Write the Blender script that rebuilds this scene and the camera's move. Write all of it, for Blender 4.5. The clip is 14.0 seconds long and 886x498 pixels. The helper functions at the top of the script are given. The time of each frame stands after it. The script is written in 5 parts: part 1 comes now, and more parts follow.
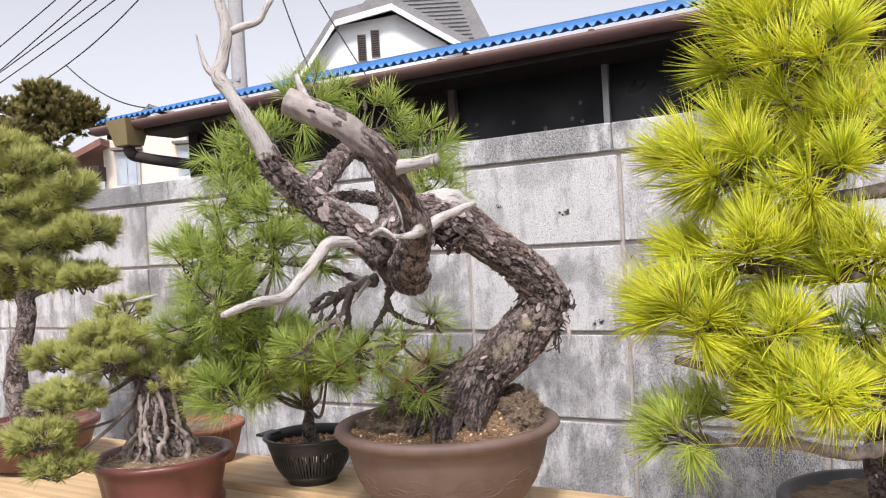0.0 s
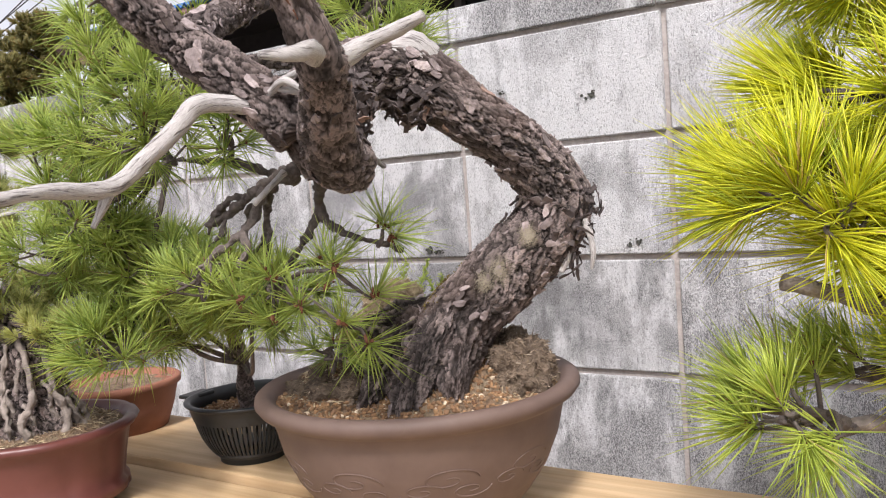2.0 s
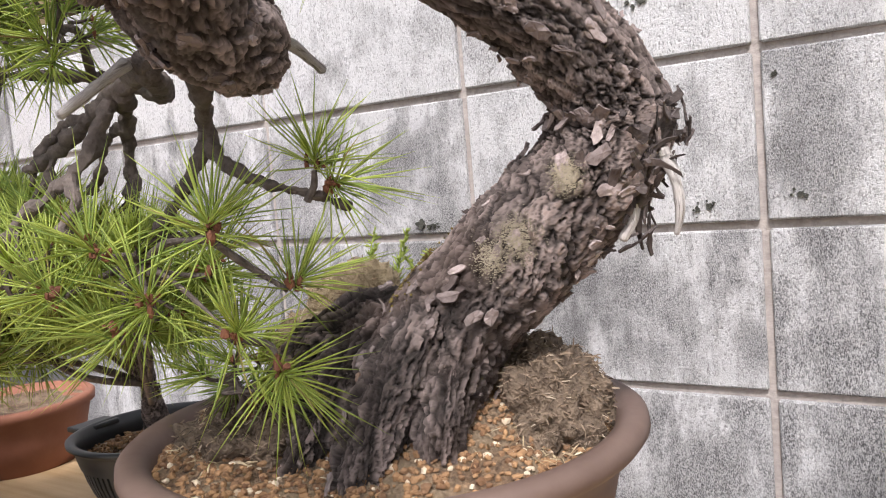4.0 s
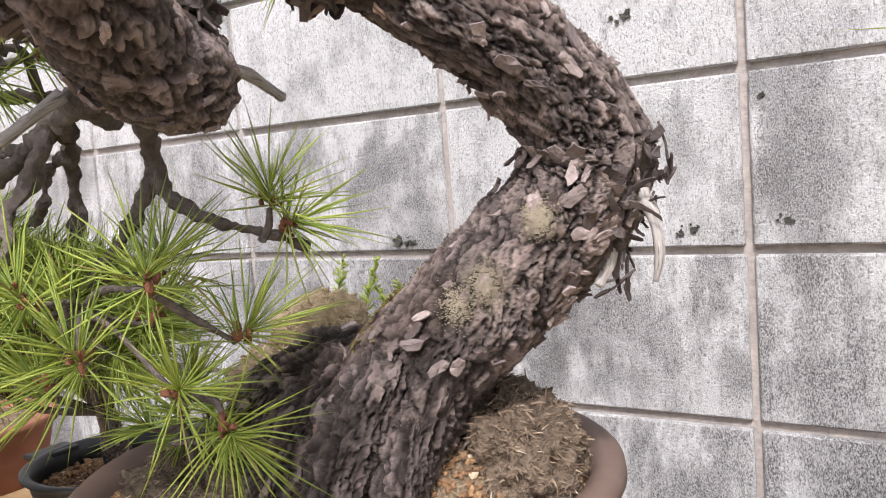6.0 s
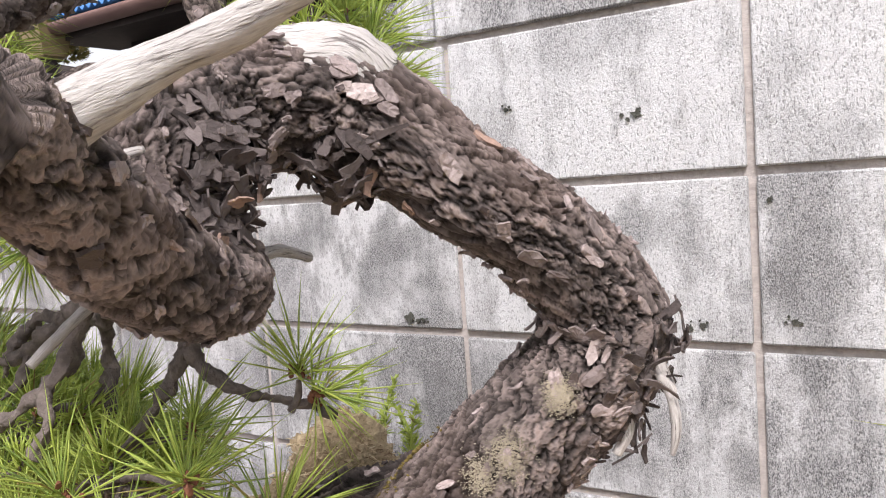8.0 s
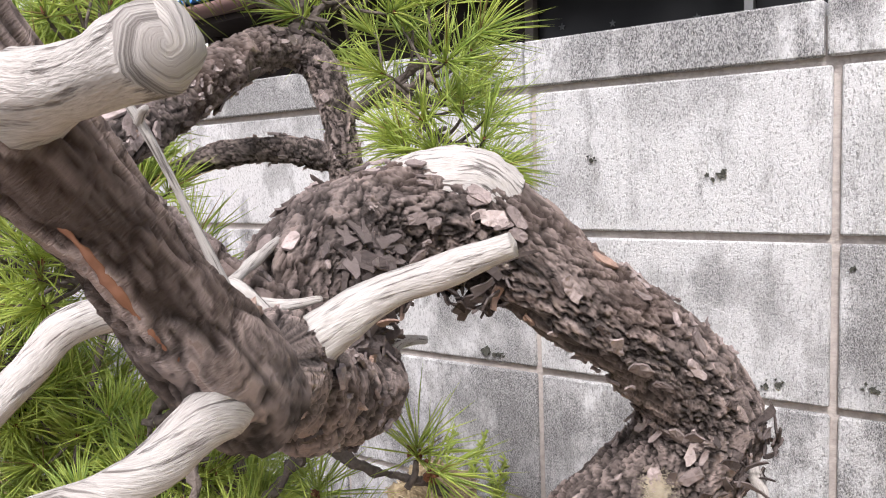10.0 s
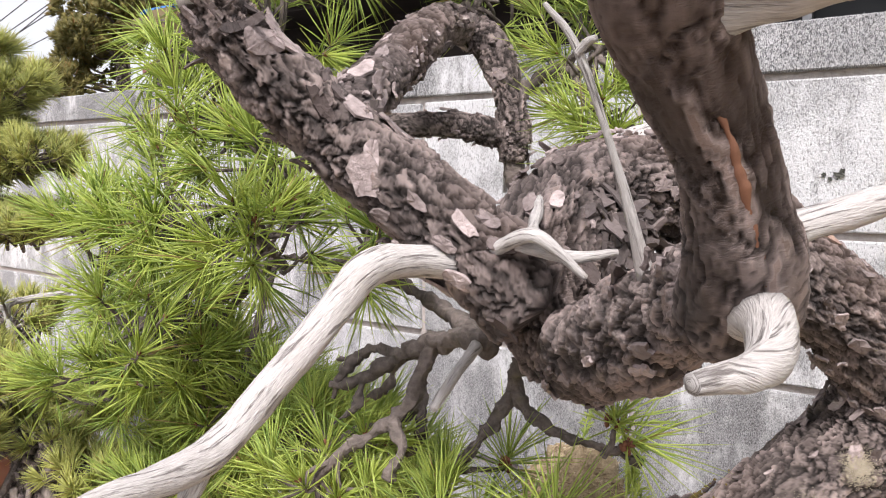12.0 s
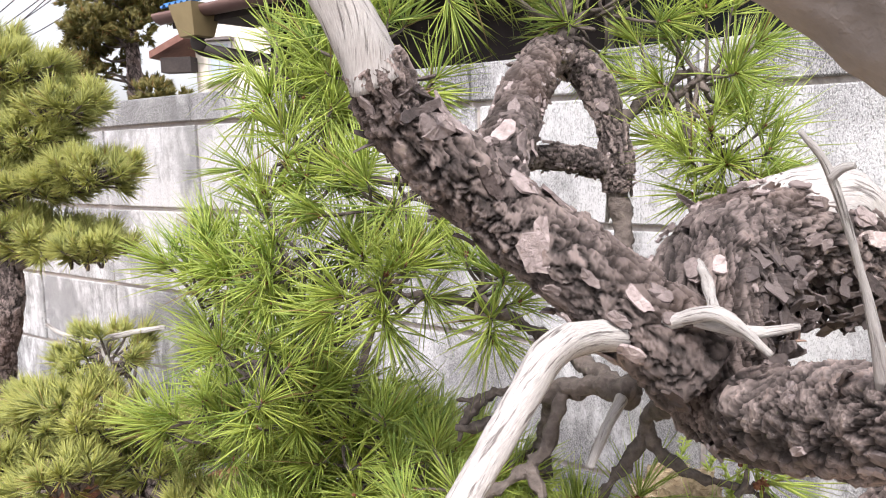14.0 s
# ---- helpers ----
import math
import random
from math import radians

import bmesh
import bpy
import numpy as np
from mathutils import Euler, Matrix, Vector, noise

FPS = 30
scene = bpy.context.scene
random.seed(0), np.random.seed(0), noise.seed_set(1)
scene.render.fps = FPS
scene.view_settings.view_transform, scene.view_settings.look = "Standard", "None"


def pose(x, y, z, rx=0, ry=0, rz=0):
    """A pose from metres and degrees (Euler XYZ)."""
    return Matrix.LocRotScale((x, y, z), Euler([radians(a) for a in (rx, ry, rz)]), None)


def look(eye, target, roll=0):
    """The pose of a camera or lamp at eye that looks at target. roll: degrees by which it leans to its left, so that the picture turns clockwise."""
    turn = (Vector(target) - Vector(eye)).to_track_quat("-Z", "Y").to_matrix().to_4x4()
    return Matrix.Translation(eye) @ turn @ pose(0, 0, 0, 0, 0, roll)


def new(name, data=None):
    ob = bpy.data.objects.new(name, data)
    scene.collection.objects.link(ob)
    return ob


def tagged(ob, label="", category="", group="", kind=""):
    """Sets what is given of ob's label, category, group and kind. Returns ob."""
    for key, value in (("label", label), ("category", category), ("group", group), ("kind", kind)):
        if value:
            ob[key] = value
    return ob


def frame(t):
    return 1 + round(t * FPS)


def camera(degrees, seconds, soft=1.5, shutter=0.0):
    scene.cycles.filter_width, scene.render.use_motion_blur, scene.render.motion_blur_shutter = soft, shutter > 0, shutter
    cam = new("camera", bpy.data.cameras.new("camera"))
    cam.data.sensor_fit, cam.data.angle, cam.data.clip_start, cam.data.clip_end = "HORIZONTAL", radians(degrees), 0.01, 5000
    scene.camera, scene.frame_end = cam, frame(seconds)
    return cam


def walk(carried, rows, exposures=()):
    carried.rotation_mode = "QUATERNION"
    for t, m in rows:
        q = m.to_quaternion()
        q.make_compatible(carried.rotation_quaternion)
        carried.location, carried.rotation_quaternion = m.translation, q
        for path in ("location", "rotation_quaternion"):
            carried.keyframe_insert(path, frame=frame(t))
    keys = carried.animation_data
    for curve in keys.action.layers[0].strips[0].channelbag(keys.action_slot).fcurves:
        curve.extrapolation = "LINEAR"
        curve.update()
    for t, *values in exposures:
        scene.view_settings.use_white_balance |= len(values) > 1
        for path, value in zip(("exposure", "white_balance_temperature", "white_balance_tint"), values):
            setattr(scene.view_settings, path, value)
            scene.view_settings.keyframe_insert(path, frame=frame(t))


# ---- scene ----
cam = camera(57.3, 14.0, 1.1)
PATH = [
    (0, (0.577, -1.736, 1.213), (-0.45, -0.02, 1.208), -3.2),
    (0.5, (0.503, -1.67, 1.193), (-0.518, 0.05, 1.162), -3.0),
    (1, (0.468, -1.563, 1.18), (-0.566, 0.147, 1.105), -3.1),
    (1.5, (0.433, -1.421, 1.156), (-0.631, 0.268, 1.041), -3.6),
    (2, (0.404, -1.302, 1.133), (-0.689, 0.367, 0.991), -4.2),
    (2.5, (0.356, -1.229, 1.108), (-0.761, 0.421, 0.945), -4.8),
    (3, (0.278, -1.115, 1.08), (-0.844, 0.533, 0.919), -5.1),
    (5.3, (0.198, -0.938, 1.088), (-0.905, 0.721, 0.914), -4.4),
    (5.5, (0.199, -0.938, 1.092), (-0.9, 0.724, 0.92), -4.4),
    (6, (0.206, -0.931, 1.106), (-0.886, 0.735, 0.93), -4.3),
    (6.5, (0.213, -0.92, 1.126), (-0.868, 0.753, 0.949), -4.1),
    (7, (0.214, -0.928, 1.152), (-0.863, 0.748, 0.98), -4.1),
    (7.5, (0.213, -0.935, 1.182), (-0.867, 0.74, 1.014), -4.2),
    (8, (0.205, -0.941, 1.214), (-0.89, 0.724, 1.047), -4.1),
    (8.2, (0.21, -0.943, 1.234), (-0.899, 0.712, 1.062), -4.1),
    (10.5, (0.175, -1.019, 1.297), (-1.041, 0.557, 1.103), -1.3),
    (10.7, (0.158, -1.031, 1.293), (-1.064, 0.542, 1.108), -1.0),
    (11, (0.137, -1.054, 1.291), (-1.079, 0.523, 1.103), -0.7),
    (11.5, (0.106, -1.076, 1.286), (-1.097, 0.511, 1.103), -0.0),
    (12, (0.084, -1.09, 1.273), (-1.112, 0.503, 1.092), 0.3),
    (12.5, (0.067, -1.11, 1.278), (-1.118, 0.492, 1.098), 0.2),
    (13, (0.047, -1.123, 1.282), (-1.133, 0.481, 1.101), -0.1),
    (13.5, (0.027, -1.134, 1.302), (-1.159, 0.463, 1.1), -0.8),
    (14, (0.015, -1.139, 1.329), (-1.195, 0.434, 1.08), -1.7),
]
walk(cam, [(t, look(eye, target, roll)) for t, eye, target, roll in PATH], [(0, 0.15, 6420, 16), (2.5, 0.22, 6420, 16), (5.5, 0.40, 6420, 16), (8.2, 0.36, 6420, 16), (11, 0.34, 6420, 16), (14, 0.52, 6420, 16)])
# ---- world and light ----
world = bpy.data.worlds.new("overcast_sky")
scene.world = world
world.use_nodes = True
wn, wl = world.node_tree.nodes, world.node_tree.links
sky = wn.new("ShaderNodeTexSky")
sky.sky_type, sky.sun_disc = "NISHITA", False
sky.sun_elevation, sky.sun_rotation = radians(52), radians(150)
sky.dust_density, sky.air_density = 3.0, 1.0
hsv = wn.new("ShaderNodeHueSaturation")
hsv.inputs["Saturation"].default_value = 0.20
hsv.inputs["Value"].default_value = 1.22
wl.new(sky.outputs[0], hsv.inputs["Color"])
wl.new(hsv.outputs[0], wn["Background"].inputs[0])
wn["Background"].inputs[1].default_value = 0.15
sun_data = bpy.data.lights.new("sun", "SUN")
sun_data.energy, sun_data.angle, sun_data.color = 3.6, radians(9), (1.0, 0.97, 0.92)
sun = new("sun", sun_data)
sun.matrix_world = look((1.2, -2.6, 4.4), (0, 0, 0.6))


# ---- material helpers ----
class Nodes:
    """Short-hand for one node material."""

    def __init__(self, name, rough=0.8, metal=0.0):
        self.mat = bpy.data.materials.new(name)
        self.mat.use_nodes = True
        self.n, self.l = self.mat.node_tree.nodes, self.mat.node_tree.links
        self.b = self.n["Principled BSDF"]
        self.b.inputs["Roughness"].default_value = rough
        self.b.inputs["Metallic"].default_value = metal

    def coord(self, kind="Object", scale=(1, 1, 1)):
        c = self.n.new("ShaderNodeTexCoord")
        m = self.n.new("ShaderNodeMapping")
        m.inputs["Scale"].default_value = scale
        self.l.new(c.outputs[kind], m.inputs[0])
        return m.outputs[0]

    def world_coord(self, scale=(1, 1, 1)):
        g = self.n.new("ShaderNodeNewGeometry")
        m = self.n.new("ShaderNodeMapping")
        m.inputs["Scale"].default_value = scale
        self.l.new(g.outputs["Position"], m.inputs[0])
        return m.outputs[0]

    def noise(self, co, scale, detail=4, rough=0.6, lo=0.3, hi=0.7):
        t = self.n.new("ShaderNodeTexNoise")
        t.inputs["Scale"].default_value, t.inputs["Detail"].default_value = scale, detail
        t.inputs["Roughness"].default_value = rough
        self.l.new(co, t.inputs["Vector"])
        return self.ramp(t.outputs["Fac"], lo, hi)

    def voronoi(self, co, scale, lo=0.0, hi=1.0, feature="F1"):
        t = self.n.new("ShaderNodeTexVoronoi")
        t.feature = feature
        t.inputs["Scale"].default_value = scale
        self.l.new(co, t.inputs["Vector"])
        return self.ramp(t.outputs["Distance"], lo, hi)

    def wave(self, co, scale, distortion=4.0, lo=0.0, hi=1.0, direction="X", detail=3, dscale=1.5):
        t = self.n.new("ShaderNodeTexWave")
        t.bands_direction = direction
        t.inputs["Scale"].default_value, t.inputs["Distortion"].default_value = scale, distortion
        t.inputs["Detail"].default_value, t.inputs["Detail Scale"].default_value = detail, dscale
        self.l.new(co, t.inputs["Vector"])
        return self.ramp(t.outputs["Fac"], lo, hi)

    def ramp(self, fac, lo, hi, a=0.0, b=1.0):
        r = self.n.new("ShaderNodeMapRange")
        for key, v in (("From Min", lo), ("From Max", hi), ("To Min", a), ("To Max", b)):
            r.inputs[key].default_value = v
        self.l.new(fac, r.inputs["Value"])
        return r.outputs[0]

    def math(self, op, a, b):
        m = self.n.new("ShaderNodeMath")
        m.operation = op
        for i, v in ((0, a), (1, b)):
            if isinstance(v, (int, float)):
                m.inputs[i].default_value = v
            else:
                self.l.new(v, m.inputs[i])
        return m.outputs[0]

    def mix(self, fac, a, b, blend="MIX"):
        m = self.n.new("ShaderNodeMix")
        m.data_type, m.blend_type = "RGBA", blend
        if isinstance(fac, (int, float)):
            m.inputs["Factor"].default_value = fac
        else:
            self.l.new(fac, m.inputs["Factor"])
        for key, v in ((6, a), (7, b)):
            if isinstance(v, tuple):
                m.inputs[key].default_value = (*v, 1)
            else:
                self.l.new(v, m.inputs[key])
        return m.outputs[2]

    def island(self):
        return self.n.new("ShaderNodeNewGeometry").outputs["Random Per Island"]

    def object_random(self):
        return self.n.new("ShaderNodeObjectInfo").outputs["Random"]

    def bump(self, height, strength=0.5, distance=0.002):
        b = self.n.new("ShaderNodeBump")
        b.inputs["Strength"].default_value, b.inputs["Distance"].default_value = strength, distance
        self.l.new(height, b.inputs["Height"])
        self.l.new(b.outputs[0], self.b.inputs["Normal"])
        return self

    def color(self, c):
        if isinstance(c, tuple):
            self.b.inputs["Base Color"].default_value = (*c, 1)
        else:
            self.l.new(c, self.b.inputs["Base Color"])
        return self

    def rough(self, r):
        self.l.new(r, self.b.inputs["Roughness"])
        return self


def simple(name, a, b, scale=30.0, rough=0.7, metal=0.0, bump=0.3, dist=0.001):
    m = Nodes(name, rough, metal)
    co = m.coord()
    f = m.noise(co, scale, 6)
    g = m.noise(co, scale * 0.13, 3)
    m.color(m.mix(m.math("ADD", m.math("MULTIPLY", f, 0.55), m.math("MULTIPLY", g, 0.45)), a, b))
    m.bump(f, bump, dist)
    return m.mat


def concrete_material():
    m = Nodes("weathered_concrete", 0.92)
    w = m.world_coord()
    grit = m.noise(m.world_coord((1, 1, 0.5)), 760, 3, 0.7, 0.38, 0.60)
    pits = m.noise(m.world_coord((1, 1, 0.5)), 430, 3, 0.65, 0.36, 0.48)
    blotch = m.noise(w, 6, 4, 0.55, 0.38, 0.60)
    streak = m.noise(m.world_coord((1, 1, 0.40)), 22, 6, 0.70, 0.34, 0.60)
    drip = m.noise(m.world_coord((1, 1, 0.06)), 60, 4, 0.7, 0.52, 0.66)
    info = m.n.new("ShaderNodeObjectInfo")
    course_pale = m.n.new("ShaderNodeSeparateColor")
    m.l.new(info.outputs["Color"], course_pale.inputs[0])
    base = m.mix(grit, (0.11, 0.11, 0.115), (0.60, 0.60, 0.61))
    # random lime blotches plus the paleness given to each course
    lime_plus_course = m.ramp(m.math("ADD", m.math("MULTIPLY", blotch, streak), m.math("MULTIPLY", course_pale.outputs[0], 0.62)), 0.24, 0.86)
    base = m.mix(m.math("MULTIPLY", lime_plus_course, 0.80), base, (0.86, 0.865, 0.88))
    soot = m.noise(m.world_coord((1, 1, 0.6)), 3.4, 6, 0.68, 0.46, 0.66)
    base = m.mix(m.math("MULTIPLY", m.math("MULTIPLY", soot, 0.55), m.math("SUBTRACT", 1.1, lime_plus_course)), base, (0.10, 0.10, 0.10))
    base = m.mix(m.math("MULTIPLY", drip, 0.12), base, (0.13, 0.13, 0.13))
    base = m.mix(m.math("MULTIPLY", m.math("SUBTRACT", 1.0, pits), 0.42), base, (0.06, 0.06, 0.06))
    m.color(base)
    m.bump(m.math("ADD", grit, m.math("MULTIPLY", pits, 1.5)), 0.8, 0.0014)
    return m.mat


def wood_material(name, light, dark, scale=1.0):
    m = Nodes(name, 0.6)
    grain = m.noise(m.coord("Object", (2.0, 34, 34)), 2.2 * scale, 6, 0.6, 0.3, 0.7)
    rings = m.wave(m.coord("Object", (0.7, 8, 8)), 1.2, 5.0, 0.0, 1.0, "Y", 3, 0.9)
    fine = m.noise(m.coord("Object", (6, 260, 260)), 2.0, 3, 0.6)
    c = m.mix(grain, dark, light)
    c = m.mix(m.math("MULTIPLY", rings, 0.35), c, tuple(v * 0.72 for v in dark))
    stain = m.noise(m.coord(), 5, 4, 0.6, 0.55, 0.75)
    c = m.mix(m.math("MULTIPLY", stain, 0.35), c, (0.24, 0.16, 0.08))
    m.color(c)
    m.bump(m.math("ADD", fine, grain), 0.25, 0.0008)
    return m.mat


def bark_material():
    m = Nodes("furrowed_pine_bark", 0.95)
    co = m.coord("Object")
    a = m.noise(co, 55, 6, 0.65, 0.34, 0.66)
    b = m.noise(co, 210, 4, 0.7, 0.35, 0.65)
    long = m.noise(m.coord("UV", (9, 60, 1)), 3.0, 5, 0.65, 0.35, 0.65)
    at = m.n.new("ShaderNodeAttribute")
    at.attribute_name = "scale_tone_crevice_shade"
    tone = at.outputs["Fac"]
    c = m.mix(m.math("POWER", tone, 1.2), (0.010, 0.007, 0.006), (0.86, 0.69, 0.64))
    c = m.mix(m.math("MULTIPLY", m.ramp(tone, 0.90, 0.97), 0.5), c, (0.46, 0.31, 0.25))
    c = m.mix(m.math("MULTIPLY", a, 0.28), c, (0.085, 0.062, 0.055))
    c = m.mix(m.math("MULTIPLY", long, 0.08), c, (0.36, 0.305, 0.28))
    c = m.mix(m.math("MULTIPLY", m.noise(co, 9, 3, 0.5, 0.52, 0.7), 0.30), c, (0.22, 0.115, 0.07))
    m.color(c)
    m.bump(m.math("ADD", m.math("MULTIPLY", a, 1.0), m.math("ADD", m.math("MULTIPLY", b, 0.6), long)), 1.0, 0.0028)
    return m.mat


def plate_material(name="flaking_bark_plates", shade=1.0):
    m = Nodes(name, 0.93)
    co = m.coord("Object")
    r = m.island()
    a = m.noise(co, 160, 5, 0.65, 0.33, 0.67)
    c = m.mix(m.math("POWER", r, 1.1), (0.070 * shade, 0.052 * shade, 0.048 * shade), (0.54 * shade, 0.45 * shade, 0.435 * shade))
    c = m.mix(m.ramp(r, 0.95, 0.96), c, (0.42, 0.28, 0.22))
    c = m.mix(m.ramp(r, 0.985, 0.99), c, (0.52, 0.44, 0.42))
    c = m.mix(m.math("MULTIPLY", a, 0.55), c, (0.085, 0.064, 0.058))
    m.color(c)
    m.bump(a, 0.8, 0.0016)
    return m.mat


def deadwood_material():
    m = Nodes("bleached_deadwood", 0.75)
    crack = m.noise(m.coord("UV", (30, 2.2, 1)), 1.6, 5, 0.62, 0.36, 0.44)
    grain = m.noise(m.coord("UV", (70, 9, 1)), 2.0, 4, 0.6, 0.3, 0.7)
    blot = m.noise(m.coord("Object"), 40, 4, 0.6, 0.45, 0.72)
    c = m.mix(grain, (0.35, 0.325, 0.305), (0.57, 0.545, 0.525))
    c = m.mix(m.math("MULTIPLY", m.math("SUBTRACT", 1.0, crack), 0.8), c, (0.07, 0.055, 0.048))
    c = m.mix(m.math("MULTIPLY", blot, 0.4), c, (0.36, 0.31, 0.29))
    m.color(c)
    m.bump(m.math("ADD", crack, m.math("MULTIPLY", grain, 0.4)), 0.7, 0.0016)
    return m.mat


def needle_material(name, young, old, straw):
    m = Nodes(name, 0.42)
    r = m.island()
    patch = m.noise(m.coord("Object"), 16, 3, 0.5, 0.36, 0.64)
    c = m.mix(r, old, young)
    c = m.mix(m.math("MULTIPLY", patch, 0.6), c, young)
    c = m.mix(m.ramp(r, 0.955, 0.965), c, straw)
    m.color(c)
    m.b.inputs["Subsurface Weight"].default_value = 0.0
    t = m.n.new("ShaderNodeBsdfTranslucent")
    mixed = m.n.new("ShaderNodeMixShader")
    mixed.inputs[0].default_value = 0.45
    if c is not None:
        m.l.new(c, t.inputs[0])
    m.l.new(m.b.outputs[0], mixed.inputs[1])
    m.l.new(t.outputs[0], mixed.inputs[2])
    m.l.new(mixed.outputs[0], m.n["Material Output"].inputs[0])
    return m.mat


def soil_material():
    m = Nodes("dry_soil", 0.97)
    co = m.coord("Object")
    a = m.noise(co, 160, 5, 0.7, 0.33, 0.67)
    b = m.noise(co, 28, 4, 0.6, 0.38, 0.62)
    c = m.mix(a, (0.07, 0.045, 0.03), (0.34, 0.22, 0.13))
    c = m.mix(m.math("MULTIPLY", b, 0.6), c, (0.42, 0.33, 0.22))
    m.color(c)
    m.bump(m.math("ADD", a, b), 1.0, 0.004)
    return m.mat


def granule_material(name, tones):
    m = Nodes(name, 0.95)
    r = m.island()
    c = m.mix(m.ramp(r, 0.0, 0.5), tones[0], tones[1])
    c = m.mix(m.ramp(r, 0.5, 0.8), c, tones[2])
    c = m.mix(m.ramp(r, 0.93, 0.96), c, tones[3])
    m.color(c)
    m.bump(m.noise(m.coord(), 900, 3), 0.5, 0.0006)
    return m.mat


def glass_material():
    m = Nodes("dark_window_glass", 0.06)
    m.color((0.012, 0.014, 0.018))
    m.b.inputs["Specular IOR Level"].default_value = 0.5
    m.rough(m.noise(m.coord(), 3, 3, 0.5, 0.2, 0.9))
    m.b.inputs["Roughness"].default_value = 0.08
    return m.mat


M_CONCRETE = concrete_material()
M_MORTAR = simple("pale_mortar", (0.28, 0.25, 0.235), (0.56, 0.51, 0.48), 120, 0.95, 0, 0.6, 0.002)
M_PLANK = wood_material("pale_timber", (0.62, 0.46, 0.28), (0.46, 0.31, 0.16))
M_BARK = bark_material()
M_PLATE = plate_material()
# plate colours at about a third of their strength
M_TORN = plate_material("torn_dark_bark", 0.32)
M_BUD = simple('red_brown_bud', (0.10, 0.035, 0.02), (0.25, 0.10, 0.05), 300, 0.8, 0, 0.3, 0.001)
M_DEAD = deadwood_material()
M_TWIG = simple("grey_twig_bark", (0.035, 0.028, 0.024), (0.22, 0.18, 0.16), 140, 0.95, 0, 0.9, 0.002)
M_SOIL = soil_material()
M_GRIT = granule_material("akadama_granules", ((0.13, 0.065, 0.034), (0.37, 0.22, 0.11), (0.21, 0.12, 0.065), (0.64, 0.54, 0.40)))
M_FIBRE = granule_material("dry_moss_fibre", ((0.36, 0.27, 0.16), (0.60, 0.50, 0.33), (0.24, 0.16, 0.095), (0.68, 0.60, 0.43)))
M_FIBRE_DARK = granule_material("brown_moss_fibre", ((0.13, 0.09, 0.06), (0.32, 0.24, 0.17), (0.08, 0.055, 0.038), (0.44, 0.36, 0.27)))
M_POT = simple("unglazed_brown_clay", (0.088, 0.055, 0.045), (0.185, 0.128, 0.104), 14, 0.62, 0, 0.25, 0.0012)
M_RED_POT = simple("oxblood_stoneware", (0.085, 0.026, 0.022), (0.145, 0.05, 0.042), 18, 0.38, 0, 0.2, 0.0008)
M_TERRA = simple("terracotta", (0.20, 0.075, 0.045), (0.32, 0.14, 0.085), 20, 0.75, 0, 0.3, 0.001)
M_DARK_POT = simple("black_glazed_clay", (0.012, 0.012, 0.013), (0.035, 0.034, 0.034), 20, 0.45, 0, 0.2, 0.001)
M_BLACK_PLASTIC = simple("charcoal_plastic", (0.016, 0.018, 0.020), (0.032, 0.035, 0.038), 40, 0.40, 0, 0.15, 0.0005)
M_NEEDLE = needle_material("deep_green_needles", (0.55, 0.63, 0.14), (0.22, 0.35, 0.08), (0.34, 0.26, 0.10))
M_NEEDLE_Y = needle_material("yellow_green_needles", (0.92, 0.90, 0.06), (0.45, 0.56, 0.05), (0.70, 0.55, 0.2))
M_NEEDLE_YG = needle_material("light_green_needles", (0.68, 0.76, 0.14), (0.33, 0.46, 0.09), (0.55, 0.45, 0.2))
M_NEEDLE_S = needle_material("short_pine_needles", (0.58, 0.58, 0.17), (0.24, 0.29, 0.10), (0.45, 0.36, 0.14))
M_NEEDLE_B = needle_material("rusty_conifer_foliage", (0.27, 0.22, 0.06), (0.09, 0.11, 0.03), (0.34, 0.19, 0.06))
M_MOSS = simple("olive_moss", (0.10, 0.075, 0.015), (0.30, 0.22, 0.06), 200, 1.0, 0, 1.0, 0.003)
M_ROOF_BLUE = simple("blue_corrugated_plastic", (0.022, 0.11, 0.32), (0.045, 0.18, 0.43), 9, 0.45, 0, 0.1, 0.001)
M_GUTTER = simple("brown_vinyl_gutter", (0.13, 0.075, 0.065), (0.20, 0.12, 0.105), 10, 0.5, 0, 0.1, 0.001)
M_HOPPER = simple("ochre_metal", (0.19, 0.145, 0.07), (0.28, 0.215, 0.11), 14, 0.55, 0, 0.15, 0.001)
M_EAVE = simple("dark_brown_timber", (0.018, 0.013, 0.012), (0.05, 0.038, 0.034), 25, 0.8, 0, 0.4, 0.001)
M_FRAME = simple("grey_brown_window_frame", (0.12, 0.10, 0.095), (0.20, 0.175, 0.165), 20, 0.5, 0, 0.1, 0.001)
M_STILE = simple("silver_aluminium", (0.42, 0.42, 0.42), (0.55, 0.55, 0.56), 20, 0.4, 0.7, 0.1, 0.0005)
M_GLASS = glass_material()
M_PLASTER = simple("cream_render", (0.60, 0.54, 0.46), (0.74, 0.69, 0.61), 12, 0.85, 0, 0.2, 0.002)
M_WHITE_WALL = simple("pale_blue_grey_cladding", (0.60, 0.64, 0.67), (0.72, 0.75, 0.77), 6, 0.7, 0, 0.1, 0.002)
M_RED_STREAK = simple('exposed_red_heartwood', (0.12, 0.05, 0.03), (0.30, 0.14, 0.08), 90, 0.85, 0, 0.5, 0.001)
M_GREY_LIMB = simple('weathered_grey_limb', (0.13, 0.11, 0.10), (0.44, 0.39, 0.36), 45, 0.85, 0, 0.8, 0.002)
